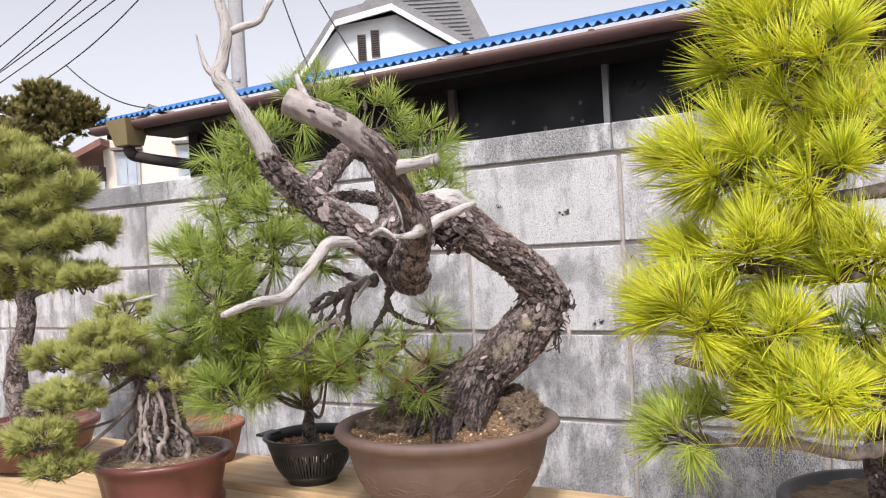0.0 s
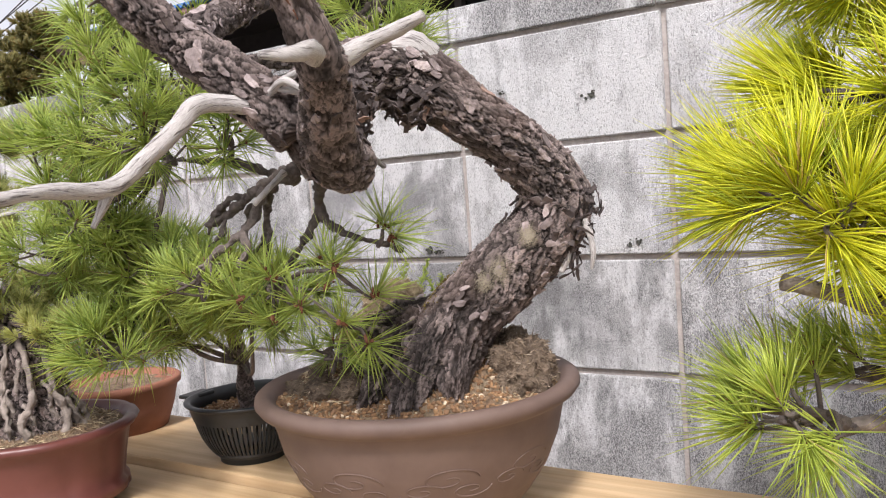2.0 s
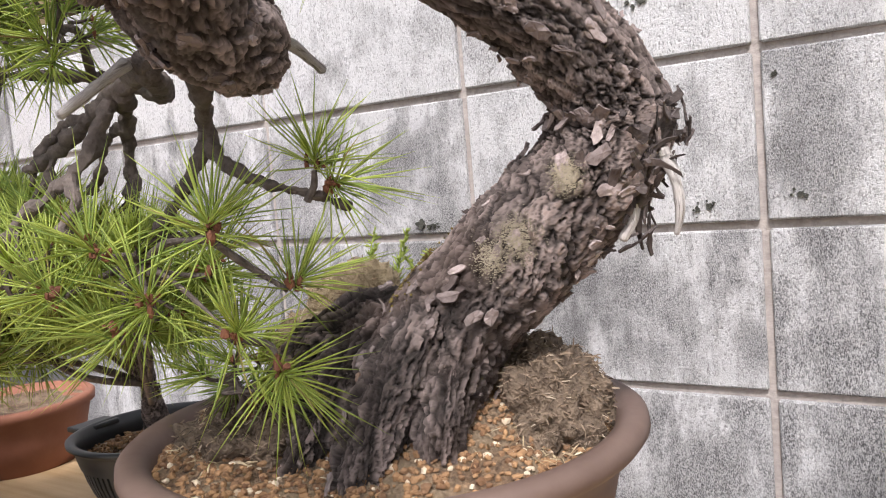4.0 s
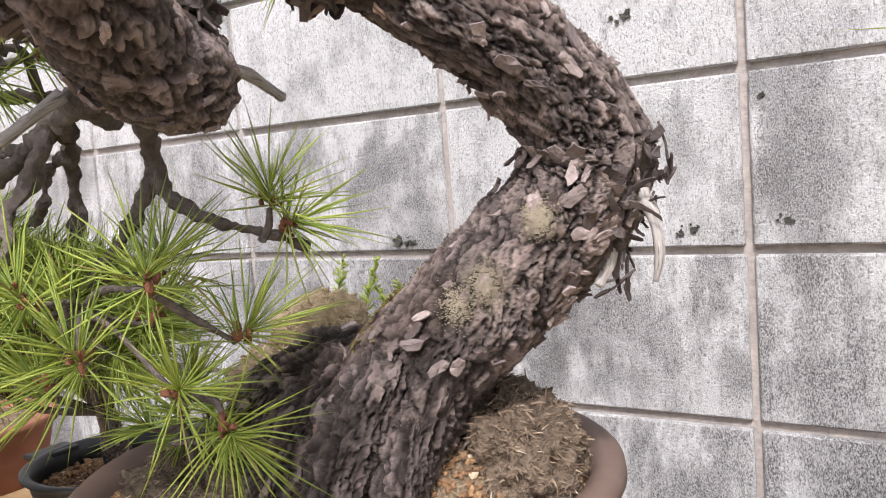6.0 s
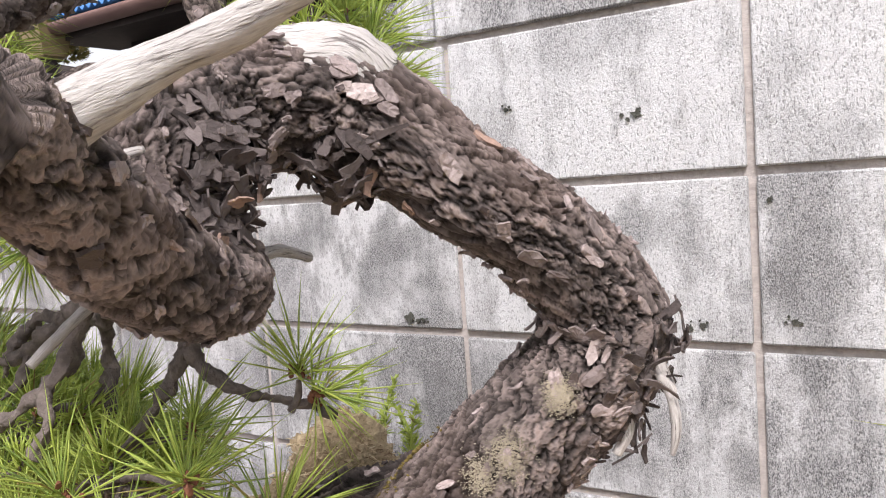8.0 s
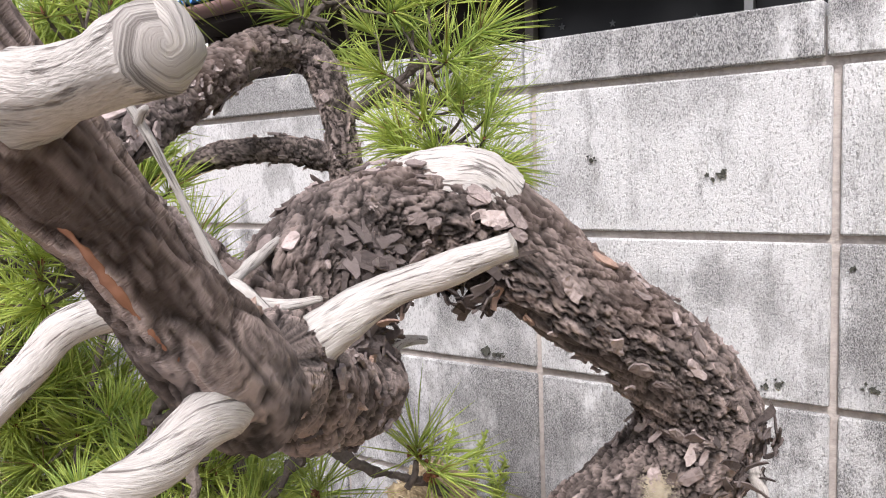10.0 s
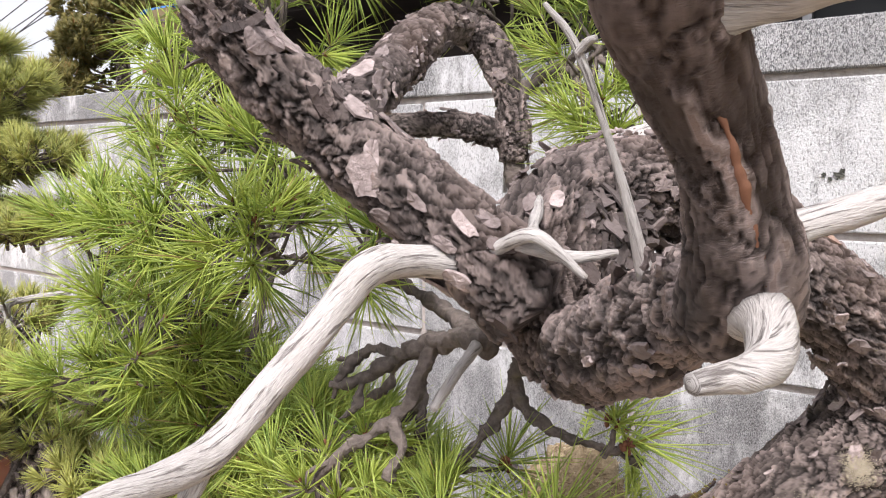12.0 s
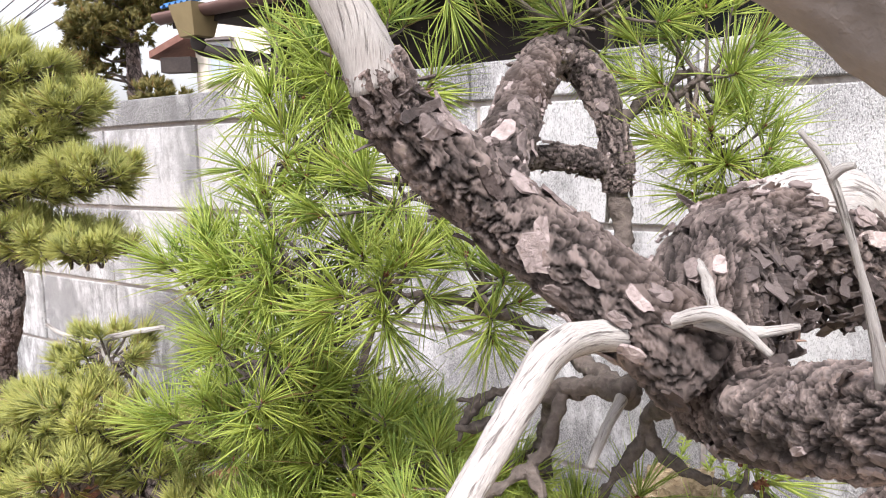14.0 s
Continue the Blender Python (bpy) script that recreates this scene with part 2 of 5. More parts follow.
M_SLATE = simple("grey_roof_shingles", (0.15, 0.15, 0.155), (0.26, 0.26, 0.265), 8, 0.8, 0, 0.4, 0.004)
M_RED_TILE = simple("brown_red_roof_tiles", (0.15, 0.065, 0.05), (0.26, 0.13, 0.10), 9, 0.7, 0, 0.4, 0.004)
M_TRIM = simple("white_trim", (0.70, 0.71, 0.72), (0.80, 0.81, 0.82), 9, 0.6, 0, 0.1, 0.001)
M_POLE = simple("grey_concrete_pole", (0.28, 0.28, 0.29), (0.40, 0.40, 0.41), 14, 0.85, 0, 0.2, 0.002)
M_CABLE = simple("black_cable", (0.02, 0.02, 0.022), (0.045, 0.045, 0.05), 30, 0.6, 0, 0.1, 0.0005)
M_STICKER = simple('grey_sticker', (0.10, 0.11, 0.12), (0.18, 0.19, 0.2), 30, 0.6, 0, 0.1, 0.0005)
# the pale reflection is put into the colour of these panes
M_PALE_GLASS = simple('glass_painted_reflection', (0.30, 0.36, 0.42), (0.46, 0.52, 0.58), 5, 0.12, 0, 0.02, 0.001)
M_SOIL_DARK = simple('dark_wet_soil', (0.015, 0.012, 0.010), (0.05, 0.04, 0.03), 120, 0.95, 0, 0.8, 0.003)
M_ROOT = simple('pale_grey_root', (0.07, 0.055, 0.047), (0.42, 0.36, 0.315), 90, 0.9, 0, 0.9, 0.002)
M_CHIP = simple('dark_chip_face', (0.03, 0.032, 0.026), (0.10, 0.10, 0.085), 200, 1.0, 0, 0.8, 0.002)
M_MOUND = simple('dry_moss_heap', (0.22, 0.15, 0.08), (0.66, 0.54, 0.35), 130, 1.0, 0, 1.0, 0.006)
M_MOUND_DARK = simple('brown_moss_heap', (0.06, 0.042, 0.03), (0.30, 0.225, 0.16), 130, 1.0, 0, 1.0, 0.006)
M_LICHEN = simple('cream_lichen', (0.24, 0.205, 0.15), (0.44, 0.385, 0.295), 300, 1.0, 0, 0.4, 0.001)
M_GROUND = simple("packed_earth", (0.10, 0.085, 0.07), (0.24, 0.21, 0.18), 12, 0.97, 0, 0.8, 0.01)


# ---- mesh helpers ----

def to_mesh(name, verts, faces, smooth=True, uvs=None):
    me = bpy.data.meshes.new(name)
    me.from_pydata([tuple(v) for v in verts], [], faces)
    if uvs is not None:
        layer = me.uv_layers.new(name="UVMap")
        idx = np.empty(len(me.loops), dtype=np.int64)
        me.loops.foreach_get("vertex_index", idx)
        layer.data.foreach_set("uv", np.asarray(uvs, dtype=np.float32)[idx].ravel())
    if smooth:
        me.polygons.foreach_set("use_smooth", np.ones(len(me.polygons), dtype=bool))
    me.update()
    return me


def part(name, mesh, material, parent=None, label=""):
    """Links a mesh or a bmesh as one object, under a thing or a part."""
    if isinstance(mesh, bmesh.types.BMesh):
        me = bpy.data.meshes.new(name)
        mesh.to_mesh(me)
        mesh.free()
        mesh = me
    if not mesh.materials:
        mesh.materials.append(material)
    ob = new(name, mesh)
    if parent is not None:
        ob.parent = parent
        ob.matrix_parent_inverse = parent.matrix_basis.inverted() if parent.parent is None else (
            (parent.parent.matrix_basis @ parent.matrix_parent_inverse @ parent.matrix_basis).inverted())
    if label:
        ob["label"] = label
    return ob


def thing(name, at, label, category, group=""):
    ob = new(name)
    ob.empty_display_size = 0.05
    ob.matrix_basis = Matrix.Translation(at)
    return tagged(ob, label, category, group)


def box_bm(size, at=(0, 0, 0), bevel=0.0, rot=None, segments=2):
    bm = bmesh.new()
    bmesh.ops.create_cube(bm, size=1.0)
    bmesh.ops.scale(bm, vec=size, verts=bm.verts)
    if bevel:
        bmesh.ops.bevel(bm, geom=bm.edges[:], offset=bevel, segments=segments, affect="EDGES", profile=0.6)
    if rot is not None:
        bmesh.ops.transform(bm, matrix=rot, verts=bm.verts)
    bmesh.ops.translate(bm, vec=at, verts=bm.verts)
    return bm


def lathe(profile, n=72, ripple=None, close=True):
    """A turned body from (radius, height) pairs; ripple(angle, i) scales the radius."""
    verts, faces = [], []
    for i, (r, z) in enumerate(profile):
        for k in range(n):
            a = 2 * math.pi * k / n
            f = ripple(a, i) if ripple else 1.0
            verts.append((r * f * math.cos(a), r * f * math.sin(a), z))
    for i in range(len(profile) - 1):
        for k in range(n):
            a, b = i * n + k, i * n + (k + 1) % n
            faces.append((a, b, b + n, a + n))
    if close:
        faces.append(tuple(range(n))[::-1])
    return verts, faces


def spline(points, steps):
    """Catmull-Rom through points of any width; returns steps samples per span."""
    p = [np.array(q, float) for q in points]
    p = [2 * p[0] - p[1]] + p + [2 * p[-1] - p[-2]]
    out = []
    for i in range(1, len(p) - 2):
        for k in range(steps):
            t = k / steps
            out.append(0.5 * (2 * p[i] + (p[i + 1] - p[i - 1]) * t + (2 * p[i - 1] - 5 * p[i] + 4 * p[i + 1] - p[i + 2]) * t * t
                              + (3 * p[i] - p[i - 1] - 3 * p[i + 1] + p[i + 2]) * t ** 3))
    out.append(p[-2])
    return np.array(out)


def frames_along(c):
    """Two unit normals at each point of a centre line."""
    tang = np.gradient(c, axis=0)
    tang /= np.linalg.norm(tang, axis=1, keepdims=True) + 1e-12
    ref = np.array([0.0, 0.0, 1.0]) if abs(tang[0][2]) < 0.8 else np.array([1.0, 0.0, 0.0])
    n1 = []
    for t in tang:
        ref = ref - t * ref.dot(t)
        ref /= np.linalg.norm(ref) + 1e-12
        n1.append(ref)
    n1 = np.array(n1)
    return tang, n1, np.cross(tang, n1)


def lattice(ix, iy, iz, seed):
    h = (ix * 374761393 + iy * 668265263 + iz * 2147483647 + seed * 974634777) & 0xFFFFFFFF
    h = ((h ^ (h >> 13)) * 1274126177) & 0xFFFFFFFF
    return ((h ^ (h >> 16)) & 0xFFFF) / 65535.0


def vnoise(p, seed=0):
    """Smooth value noise, 0 to 1, for an array of places."""
    q = np.floor(p).astype(np.int64)
    f = p - q
    f = f * f * (3 - 2 * f)
    out = 0.0
    for dx in (0, 1):
        for dy in (0, 1):
            for dz in (0, 1):
                w = (f[:, 0] if dx else 1 - f[:, 0]) * (f[:, 1] if dy else 1 - f[:, 1]) * (f[:, 2] if dz else 1 - f[:, 2])
                out = out + w * lattice(q[:, 0] + dx, q[:, 1] + dy, q[:, 2] + dz, seed)
    return out


def fbm(p, seed=0, octaves=3):
    out, amp, total = 0.0, 1.0, 0.0
    for k in range(octaves):
        out = out + amp * vnoise(p * 2.03 ** k, seed + k * 17)
        total += amp
        amp *= 0.5
    return out / total


def tube(points, steps=8, sides=16, rough=0.0, freq=30.0, seed=0.0, twist=0.0, ridges=0, ridge=0.0, blunt=True):
    """A limb through (x, y, z, radius) points. Returns vertices, faces, uvs, centre line, radii and frames."""
    s = spline(points, steps)
    c, r = s[:, :3], np.maximum(s[:, 3], 0.0004)
    tang, n1, n2 = frames_along(c)
    length = np.concatenate([[0], np.cumsum(np.linalg.norm(np.diff(c, axis=0), axis=1))])
    w, m = sides + 1, len(c)
    ang = (2 * np.pi * (np.arange(w) % sides) / sides)[None, :] + twist * length[:, None]
    d = n1[:, None, :] * np.cos(ang)[..., None] + n2[:, None, :] * np.sin(ang)[..., None]
    rr = np.repeat(r[:, None], w, 1)
    if ridges:
        rr = rr * (1 + ridge * np.sin(ridges * ang + 3 * np.sin(length * 25 + seed)[:, None]))
    if rough:
        q = (c[:, None, :] + d * r[:, None, None]).reshape(-1, 3)
        rr = rr + rough * 2 * (fbm(q * freq, int(seed * 10), 3).reshape(m, w) - 0.5) * 1.6
    v = (c[:, None, :] + d * rr[..., None]).reshape(-1, 3)
    uv = np.stack([np.repeat((np.arange(w) / sides)[None], m, 0) * np.maximum(r, 0.004)[:, None] * 63, np.repeat(length[:, None] * 10, w, 1)], -1).reshape(-1, 2)
    i, k = np.meshgrid(np.arange(m - 1), np.arange(sides), indexing="ij")
    a = (i * w + k).ravel()
    faces = np.stack([a, a + 1, a + 1 + w, a + w], 1).tolist()
    hubs, huv = [], []
    for e, flip in ((0, True), (m - 1, False)):
        hub = m * w + len(hubs)
        hubs.append(c[e] + tang[e] * (0.35 * r[e] if blunt else 0) * (-1 if flip else 1))
        huv.append((0.5, length[e] * 10))
        for k2 in range(sides):
            a2 = e * w + k2
            faces.append((hub, a2 + 1, a2) if flip else (hub, a2, a2 + 1))
    return np.vstack([v, hubs]), faces, np.vstack([uv, huv]), c, r, tang, n1, n2


def join(pieces):
    """Puts (verts, faces) or (verts, faces, uvs) pieces together."""
    verts, faces, uvs = [], [], []
    for p in pieces:
        o = len(verts)
        verts.extend(p[0])
        faces.extend(tuple(i + o for i in f) for f in p[1])
        if len(p) > 2:
            uvs.extend(p[2])
    return verts, faces, (uvs if uvs else None)


def plates(limbs, per_area, size, lift, rng):
    """Thin jagged bark scales lying along the limbs returned by tube(); a few stand off at one end."""
    verts, faces = [], []
    for _, _, _, c, r, tang, n1, n2 in limbs:
        seg = np.linalg.norm(np.diff(c, axis=0), axis=1)
        area = 2 * math.pi * r[:-1] * seg
        count = int(area.sum() * per_area)
        pick = rng.choice(len(seg), size=count, p=area / area.sum())
        for i in pick:
            a = rng.uniform(0, 2 * math.pi)
            d = n1[i] * math.cos(a) + n2[i] * math.sin(a)
            side = np.cross(tang[i], d)
            p = c[i] + tang[i] * seg[i] * rng.uniform(0, 1) + d * (r[i] + rng.uniform(-0.0004, 0.0016))
            if p[2] < 0.985 and rng.random() < 0.75 and r[i] > 0.03:
                continue
            ln = size * rng.choice((0.55, 0.8, 1.1, 1.6)) * rng.uniform(0.8, 1.2) * min(1.0, r[i] / 0.03 + 0.35)
            wd = ln * rng.uniform(0.30, 0.62)
            turn = 0.45 * math.sin(a * 2 + i * 0.05) + rng.normal(0, 0.28)
            u = tang[i] * math.cos(turn) + side * math.sin(turn)
            v = -tang[i] * math.sin(turn) + side * math.cos(turn)
            tip = lift * min(2.5, rng.exponential(0.28))
            if rng.random() < 0.3:
                u = -u
            m = 14
            o = len(verts)
            ring = []
            for k in range(m):
                b = 2 * math.pi * k / m
                cb, sb = math.cos(b), math.sin(b)
                g = rng.uniform(0.70, 1.12)
                uu = math.copysign(abs(cb) ** 0.7, cb) * ln * 0.5 * g
                vv = math.copysign(abs(sb) ** 0.6, sb) * wd * 0.5 * rng.uniform(0.8, 1.1)
                ring.append(p + u * uu + v * vv + d * (-vv * vv / (2 * max(r[i], 0.006)) + tip * max(0.0, uu / ln + 0.5) ** 2.5 + rng.normal(0, 0.00045)))
            verts.extend(ring)
            verts.extend(q - d * 0.0018 for q in ring)
            mid = p + d * (tip * 0.18 + rng.normal(0, 0.0004))
            verts.append(mid)
            verts.append(mid - d * 0.0018)
            for k in range(m):
                k2 = (k + 1) % m
                faces.append((o + 2 * m, o + k, o + k2))
                faces.append((o + 2 * m + 1, o + m + k2, o + m + k))
                faces.append((o + k, o + m + k, o + m + k2, o + k2))
    return verts, faces


def needle_mesh(name, tufts, rng, width=0.0006, bend=0.25, sides=3):
    """Needles in bundles. Each tuft: (place, direction, count, length, spread in degrees, stem length)."""
    base, dirs, lens = [], [], []
    for p, d, count, ln, spread, stem in tufts:
        d = np.array(d, float)
        d /= np.linalg.norm(d)
        ref = np.array([0, 0, 1.0]) if abs(d[2]) < 0.9 else np.array([1.0, 0, 0])
        e1 = np.cross(d, ref)
        e1 /= np.linalg.norm(e1)
        e2 = np.cross(d, e1)
        a = rng.uniform(0, 2 * math.pi, count)
        s = rng.uniform(0, 1, count)
        t = np.radians(spread) * (0.25 + 0.85 * (1 - s)) * rng.uniform(0.55, 1.1, count)
        v = d[None] * np.cos(t)[:, None] + (e1[None] * np.cos(a)[:, None] + e2[None] * np.sin(a)[:, None]) * np.sin(t)[:, None]
        base.append(np.array(p)[None] + d[None] * (s * stem)[:, None])
        dirs.append(v)
        lens.append(ln * rng.uniform(0.62, 1.08, count))
    b, d, ln = np.concatenate(base), np.concatenate(dirs), np.concatenate(lens)
    n = len(b)
    ref = rng.normal(size=(n, 3))
    s1 = np.cross(d, ref)
    s1 /= np.linalg.norm(s1, axis=1, keepdims=True) + 1e-9
    s2 = np.cross(d, s1)
    sag = s1 * (bend * rng.uniform(-1, 1, n) * 0.5)[:, None] + np.array([0, 0, -1.0])[None] * (bend * 0.35 * rng.uniform(0, 1, n))[:, None]
    rows = []
    for f, w in ((0.0, 0.75), (0.5, 1.0)):
        c = b + d * (ln * f)[:, None] + sag * (ln * f * f)[:, None]
        for k in range(3):
            q = 2 * math.pi * k / 3
            rows.append(c + (s1 * math.cos(q) + s2 * math.sin(q)) * (width * w))
    rows.append(b + d * ln[:, None] + sag * ln[:, None])
    verts = np.stack(rows, axis=1).reshape(-1, 3)
    tri = []
    for k in range(3):
        k2 = (k + 1) % 3
        tri += [(k, k2, 3 + k2), (k, 3 + k2, 3 + k), (3 + k, 3 + k2, 6)]
    tri = np.array(tri)
    faces = (np.arange(n)[:, None, None] * 7 + tri[None]).reshape(-1, 3)
    me = bpy.data.meshes.new(name)
    me.vertices.add(len(verts))
    me.vertices.foreach_set("co", verts.astype(np.float32).ravel())
    me.loops.add(len(faces) * 3)
    me.loops.foreach_set("vertex_index", faces.astype(np.int32).ravel())
    me.polygons.add(len(faces))
    me.polygons.foreach_set("loop_start", np.arange(0, len(faces) * 3, 3, dtype=np.int32))
    me.polygons.foreach_set("use_smooth", np.ones(len(faces), dtype=bool))
    me.update(calc_edges=True)
    return me


def pebble_mesh(name, places, sizes, rng, flat=0.75):
    """Many small rough grains in one mesh."""
    ico = bmesh.new()
    bmesh.ops.create_icosphere(ico, subdivisions=1, radius=1.0)
    v0 = np.array([v.co[:] for v in ico.verts])
    f0 = np.array([[v.index for v in f.verts] for f in ico.faces])
    ico.free()
    n = len(places)
    v = v0[None] * rng.uniform(0.7, 1.25, (n, len(v0), 1)) * rng.uniform(0.6, 1.2, (n, 1, 3)) * np.array(sizes)[:, None, None]
    a = rng.uniform(0, 2 * math.pi, n)
    x = v[..., 0] * np.cos(a)[:, None] - v[..., 1] * np.sin(a)[:, None]
    y = v[..., 0] * np.sin(a)[:, None] + v[..., 1] * np.cos(a)[:, None]
    v = np.stack([x, y, v[..., 2] * flat], -1) + np.array(places)[:, None, :]
    f = f0[None] + (np.arange(n) * len(v0))[:, None, None]
    return to_mesh(name, v.reshape(-1, 3), [tuple(q) for q in f.reshape(-1, 3).tolist()], smooth=False)


# ---- ground and block wall ----
GROUND_Z, BENCH_Z = 0.0, 0.735
bm = bmesh.new()
bmesh.ops.create_grid(bm, x_segments=40, y_segments=40, size=60)
for v in bm.verts:
    v.co.z = GROUND_Z + 0.01 * noise.noise(v.co * 0.8)
tagged(part("ground", bm, M_GROUND), "bare packed earth ground round the bench", "ground", kind="structure")

PITCH_X, PITCH_Z, JOINT, LINE_A = 0.39, 0.20, 0.010, 1.40
COLS, ROWS_DOWN = range(-20, 7), range(0, 7)
x0, x1 = (COLS[0]) * PITCH_X, (COLS[-1] + 1) * PITCH_X
wall = part("wall_north", box_bm((x1 - x0, 0.10, LINE_A + 0.05), ((x0 + x1) / 2, 0.058, (LINE_A + 0.05) / 2)), M_MORTAR)
tagged(wall, "weathered grey concrete block garden wall with a thin cap", "wall", kind="structure")


def block_mesh(w, h, seed):
    bm = box_bm((w, 0.06, h), (0, 0.03, 0), 0.0022, segments=1)
    for v in bm.verts:
        v.co += Vector((noise.noise(v.co * 30 + Vector((seed, 0, 0))), 0, noise.noise(v.co * 30 + Vector((0, seed, 0))))) * 0.0012
    me = bpy.data.meshes.new("block")
    bm.to_mesh(me)
    bm.free()
    me.materials.append(M_CONCRETE)
    return me


block_kinds = [block_mesh(PITCH_X - JOINT, PITCH_Z - JOINT, s * 3.1) for s in range(4)]
cap_kinds = [block_mesh(PITCH_X - 0.004, 0.062, s * 2.3 + 20) for s in range(3)]
rb = random.Random(4)
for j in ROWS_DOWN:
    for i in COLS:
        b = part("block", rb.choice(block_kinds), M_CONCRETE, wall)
        b.color = (min(1.0, (0.98, 0.52, 0.26, 0.14, 0.1, 0.1, 0.1)[j] * rb.uniform(0.6, 1.25)), 0, 0, 1)  # paler towards the top course, with a random share per block
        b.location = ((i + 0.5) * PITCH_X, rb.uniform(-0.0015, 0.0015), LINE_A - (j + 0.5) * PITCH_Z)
for i in COLS:
    b = part("cap_block", rb.choice(cap_kinds), M_CONCRETE, wall)
    b.color = (0.10 * rb.uniform(0.5, 1.2), 0, 0, 1)
    b.location = ((i + 0.5) * PITCH_X - 0.012, -0.004 + rb.uniform(-0.001, 0.001), LINE_A + 0.005 + 0.031)
tagged(part("trim_wall_back", box_bm((x1 - x0, 0.05, LINE_A + 0.066), ((x0 + x1) / 2, 0.135, (LINE_A + 0.066) / 2)), M_CONCRETE),
       "rear face of the concrete block wall", "wall", kind="structure")


# chips and stains in the block faces, each a ragged cluster of flat dark patches
for cx, cz, size, sd in ((-0.126, 1.277, 0.008, 1), (0.042, 1.033, 0.006, 2), (-0.477, 1.022, 0.009, 3), (-0.074, 1.022, 0.0055, 4), (-0.060, 1.025, 0.005, 5), (-0.30, 1.30, 0.004, 6), (0.018, 1.168, 0.005, 7), (-0.455, 1.018, 0.005, 8)):
    rc = random.Random(sd)
    v, f = [], []
    for q in range(6):
        px, pz = (cx, cz) if q == 0 else (cx + rc.gauss(0, size * 0.8), cz + rc.gauss(0, size * 0.7))
        r_ = size * (0.75 if q == 0 else rc.uniform(0.15, 0.45))
        o = len(v)
        ring = [(px + r_ * rc.uniform(0.35, 1.2) * math.cos(k * math.pi / 6), -0.0035, pz + r_ * rc.uniform(0.35, 1.2) * math.sin(k * math.pi / 6)) for k in range(12)]
        v += [(px, -0.0030 - 0.0001 * q, pz)] + ring + [(x_, 0.004, z_) for x_, _, z_ in ring]
        f += [(o, o + 1 + k, o + 1 + (k + 1) % 12) for k in range(12)] + [(o + 1 + k, o + 13 + k, o + 13 + (k + 1) % 12, o + 1 + (k + 1) % 12) for k in range(12)]
    part("chip", to_mesh("chip", v, f, False), M_CHIP, wall, "dark ragged chip in the block face")


# ---- bench ----
def build_bench():
    b = thing("bench", (-0.8, -0.6, 0), "pale timber display bench of wide planks beside the wall", "bench")
    for x_a, x_b, y_a, y_b, dz in ((-3.2, 1.5, -0.292, -0.488, 0.0), (-3.2, 1.5, -0.496, -0.700, -0.013), (-3.2, 1.5, -0.706, -0.900, -0.011)):
        bm = box_bm((x_b - x_a, abs(y_b - y_a), 0.036), (0, 0, 0), 0.004)
        o = part("plank", bm, M_PLANK)
        o.parent = b
        o.matrix_basis = Matrix.Translation(Vector(((x_a + x_b) / 2, (y_a + y_b) / 2, BENCH_Z - 0.018 + dz)) - Vector((-0.8, -0.6, 0)))
    for x in (-2.9, -1.4, 0.1, 1.2):
        for y in (-0.36, -0.80):
            part("leg", box_bm((0.07, 0.07, BENCH_Z - 0.045), (x, y, (BENCH_Z - 0.045) / 2), 0.004), M_PLANK, b)
    return b


build_bench()


# ---- main bonsai ----
POT_X, POT_Y = -0.187, -0.480
bonsai = thing("bonsai", (POT_X, POT_Y, BENCH_Z), "old twisted pine bonsai with flaking bark and bleached deadwood", "bonsai")
rng = np.random.default_rng(7)

TRUNK = [(-0.146, -0.518, 0.872, 0.062), (-0.133, -0.516, 0.922, 0.053), (-0.098, -0.494, 0.985, 0.047), (-0.051, -0.468, 1.037, 0.045), (-0.010, -0.447, 1.084, 0.045),
         (0.001, -0.446, 1.126, 0.041), (-0.016, -0.480, 1.168, 0.036), (-0.052, -0.528, 1.212, 0.033), (-0.108, -0.572, 1.262, 0.038),
         (-0.148, -0.628, 1.258, 0.038), (-0.150, -0.680, 1.228, 0.036), (-0.143, -0.682, 1.194, 0.033), (-0.140, -0.668, 1.164, 0.026)]
ROOT = [(-0.250, -0.520, 0.935, 0.020), (-0.225, -0.505, 0.962, 0.028), (-0.185, -0.482, 0.972, 0.032), (-0.135, -0.470, 0.985, 0.034), (-0.090, -0.470, 1.000, 0.028)]
LIMB_LOW = [(-0.152, -0.628, 1.174, 0.023), (-0.135, -0.643, 1.168, 0.029), (-0.114, -0.693, 1.177, 0.029), (-0.061, -0.759, 1.203, 0.0245), (-0.024, -0.803, 1.224, 0.0205), (0.004, -0.838, 1.239, 0.0190)]
LIMB_FRONT = [(0.008, -0.842, 1.230, 0.0165), (0.017, -0.863, 1.250, 0.0165), (0.018, -0.880, 1.272, 0.0150), (0.015, -0.896, 1.293, 0.0148), (0.013, -0.911, 1.311, 0.0158),
              (0.012, -0.929, 1.331, 0.0160), (-0.020, -0.953, 1.365, 0.0152), (-0.078, -0.984, 1.400, 0.0155)]
LIMB_LEFT = [(-0.138, -0.712, 1.208, 0.031), (-0.177, -0.736, 1.242, 0.026), (-0.213, -0.752, 1.274, 0.0245), (-0.241, -0.771, 1.302, 0.0230), (-0.258, -0.812, 1.341, 0.0200), (-0.264, -0.832, 1.372, 0.0160)]
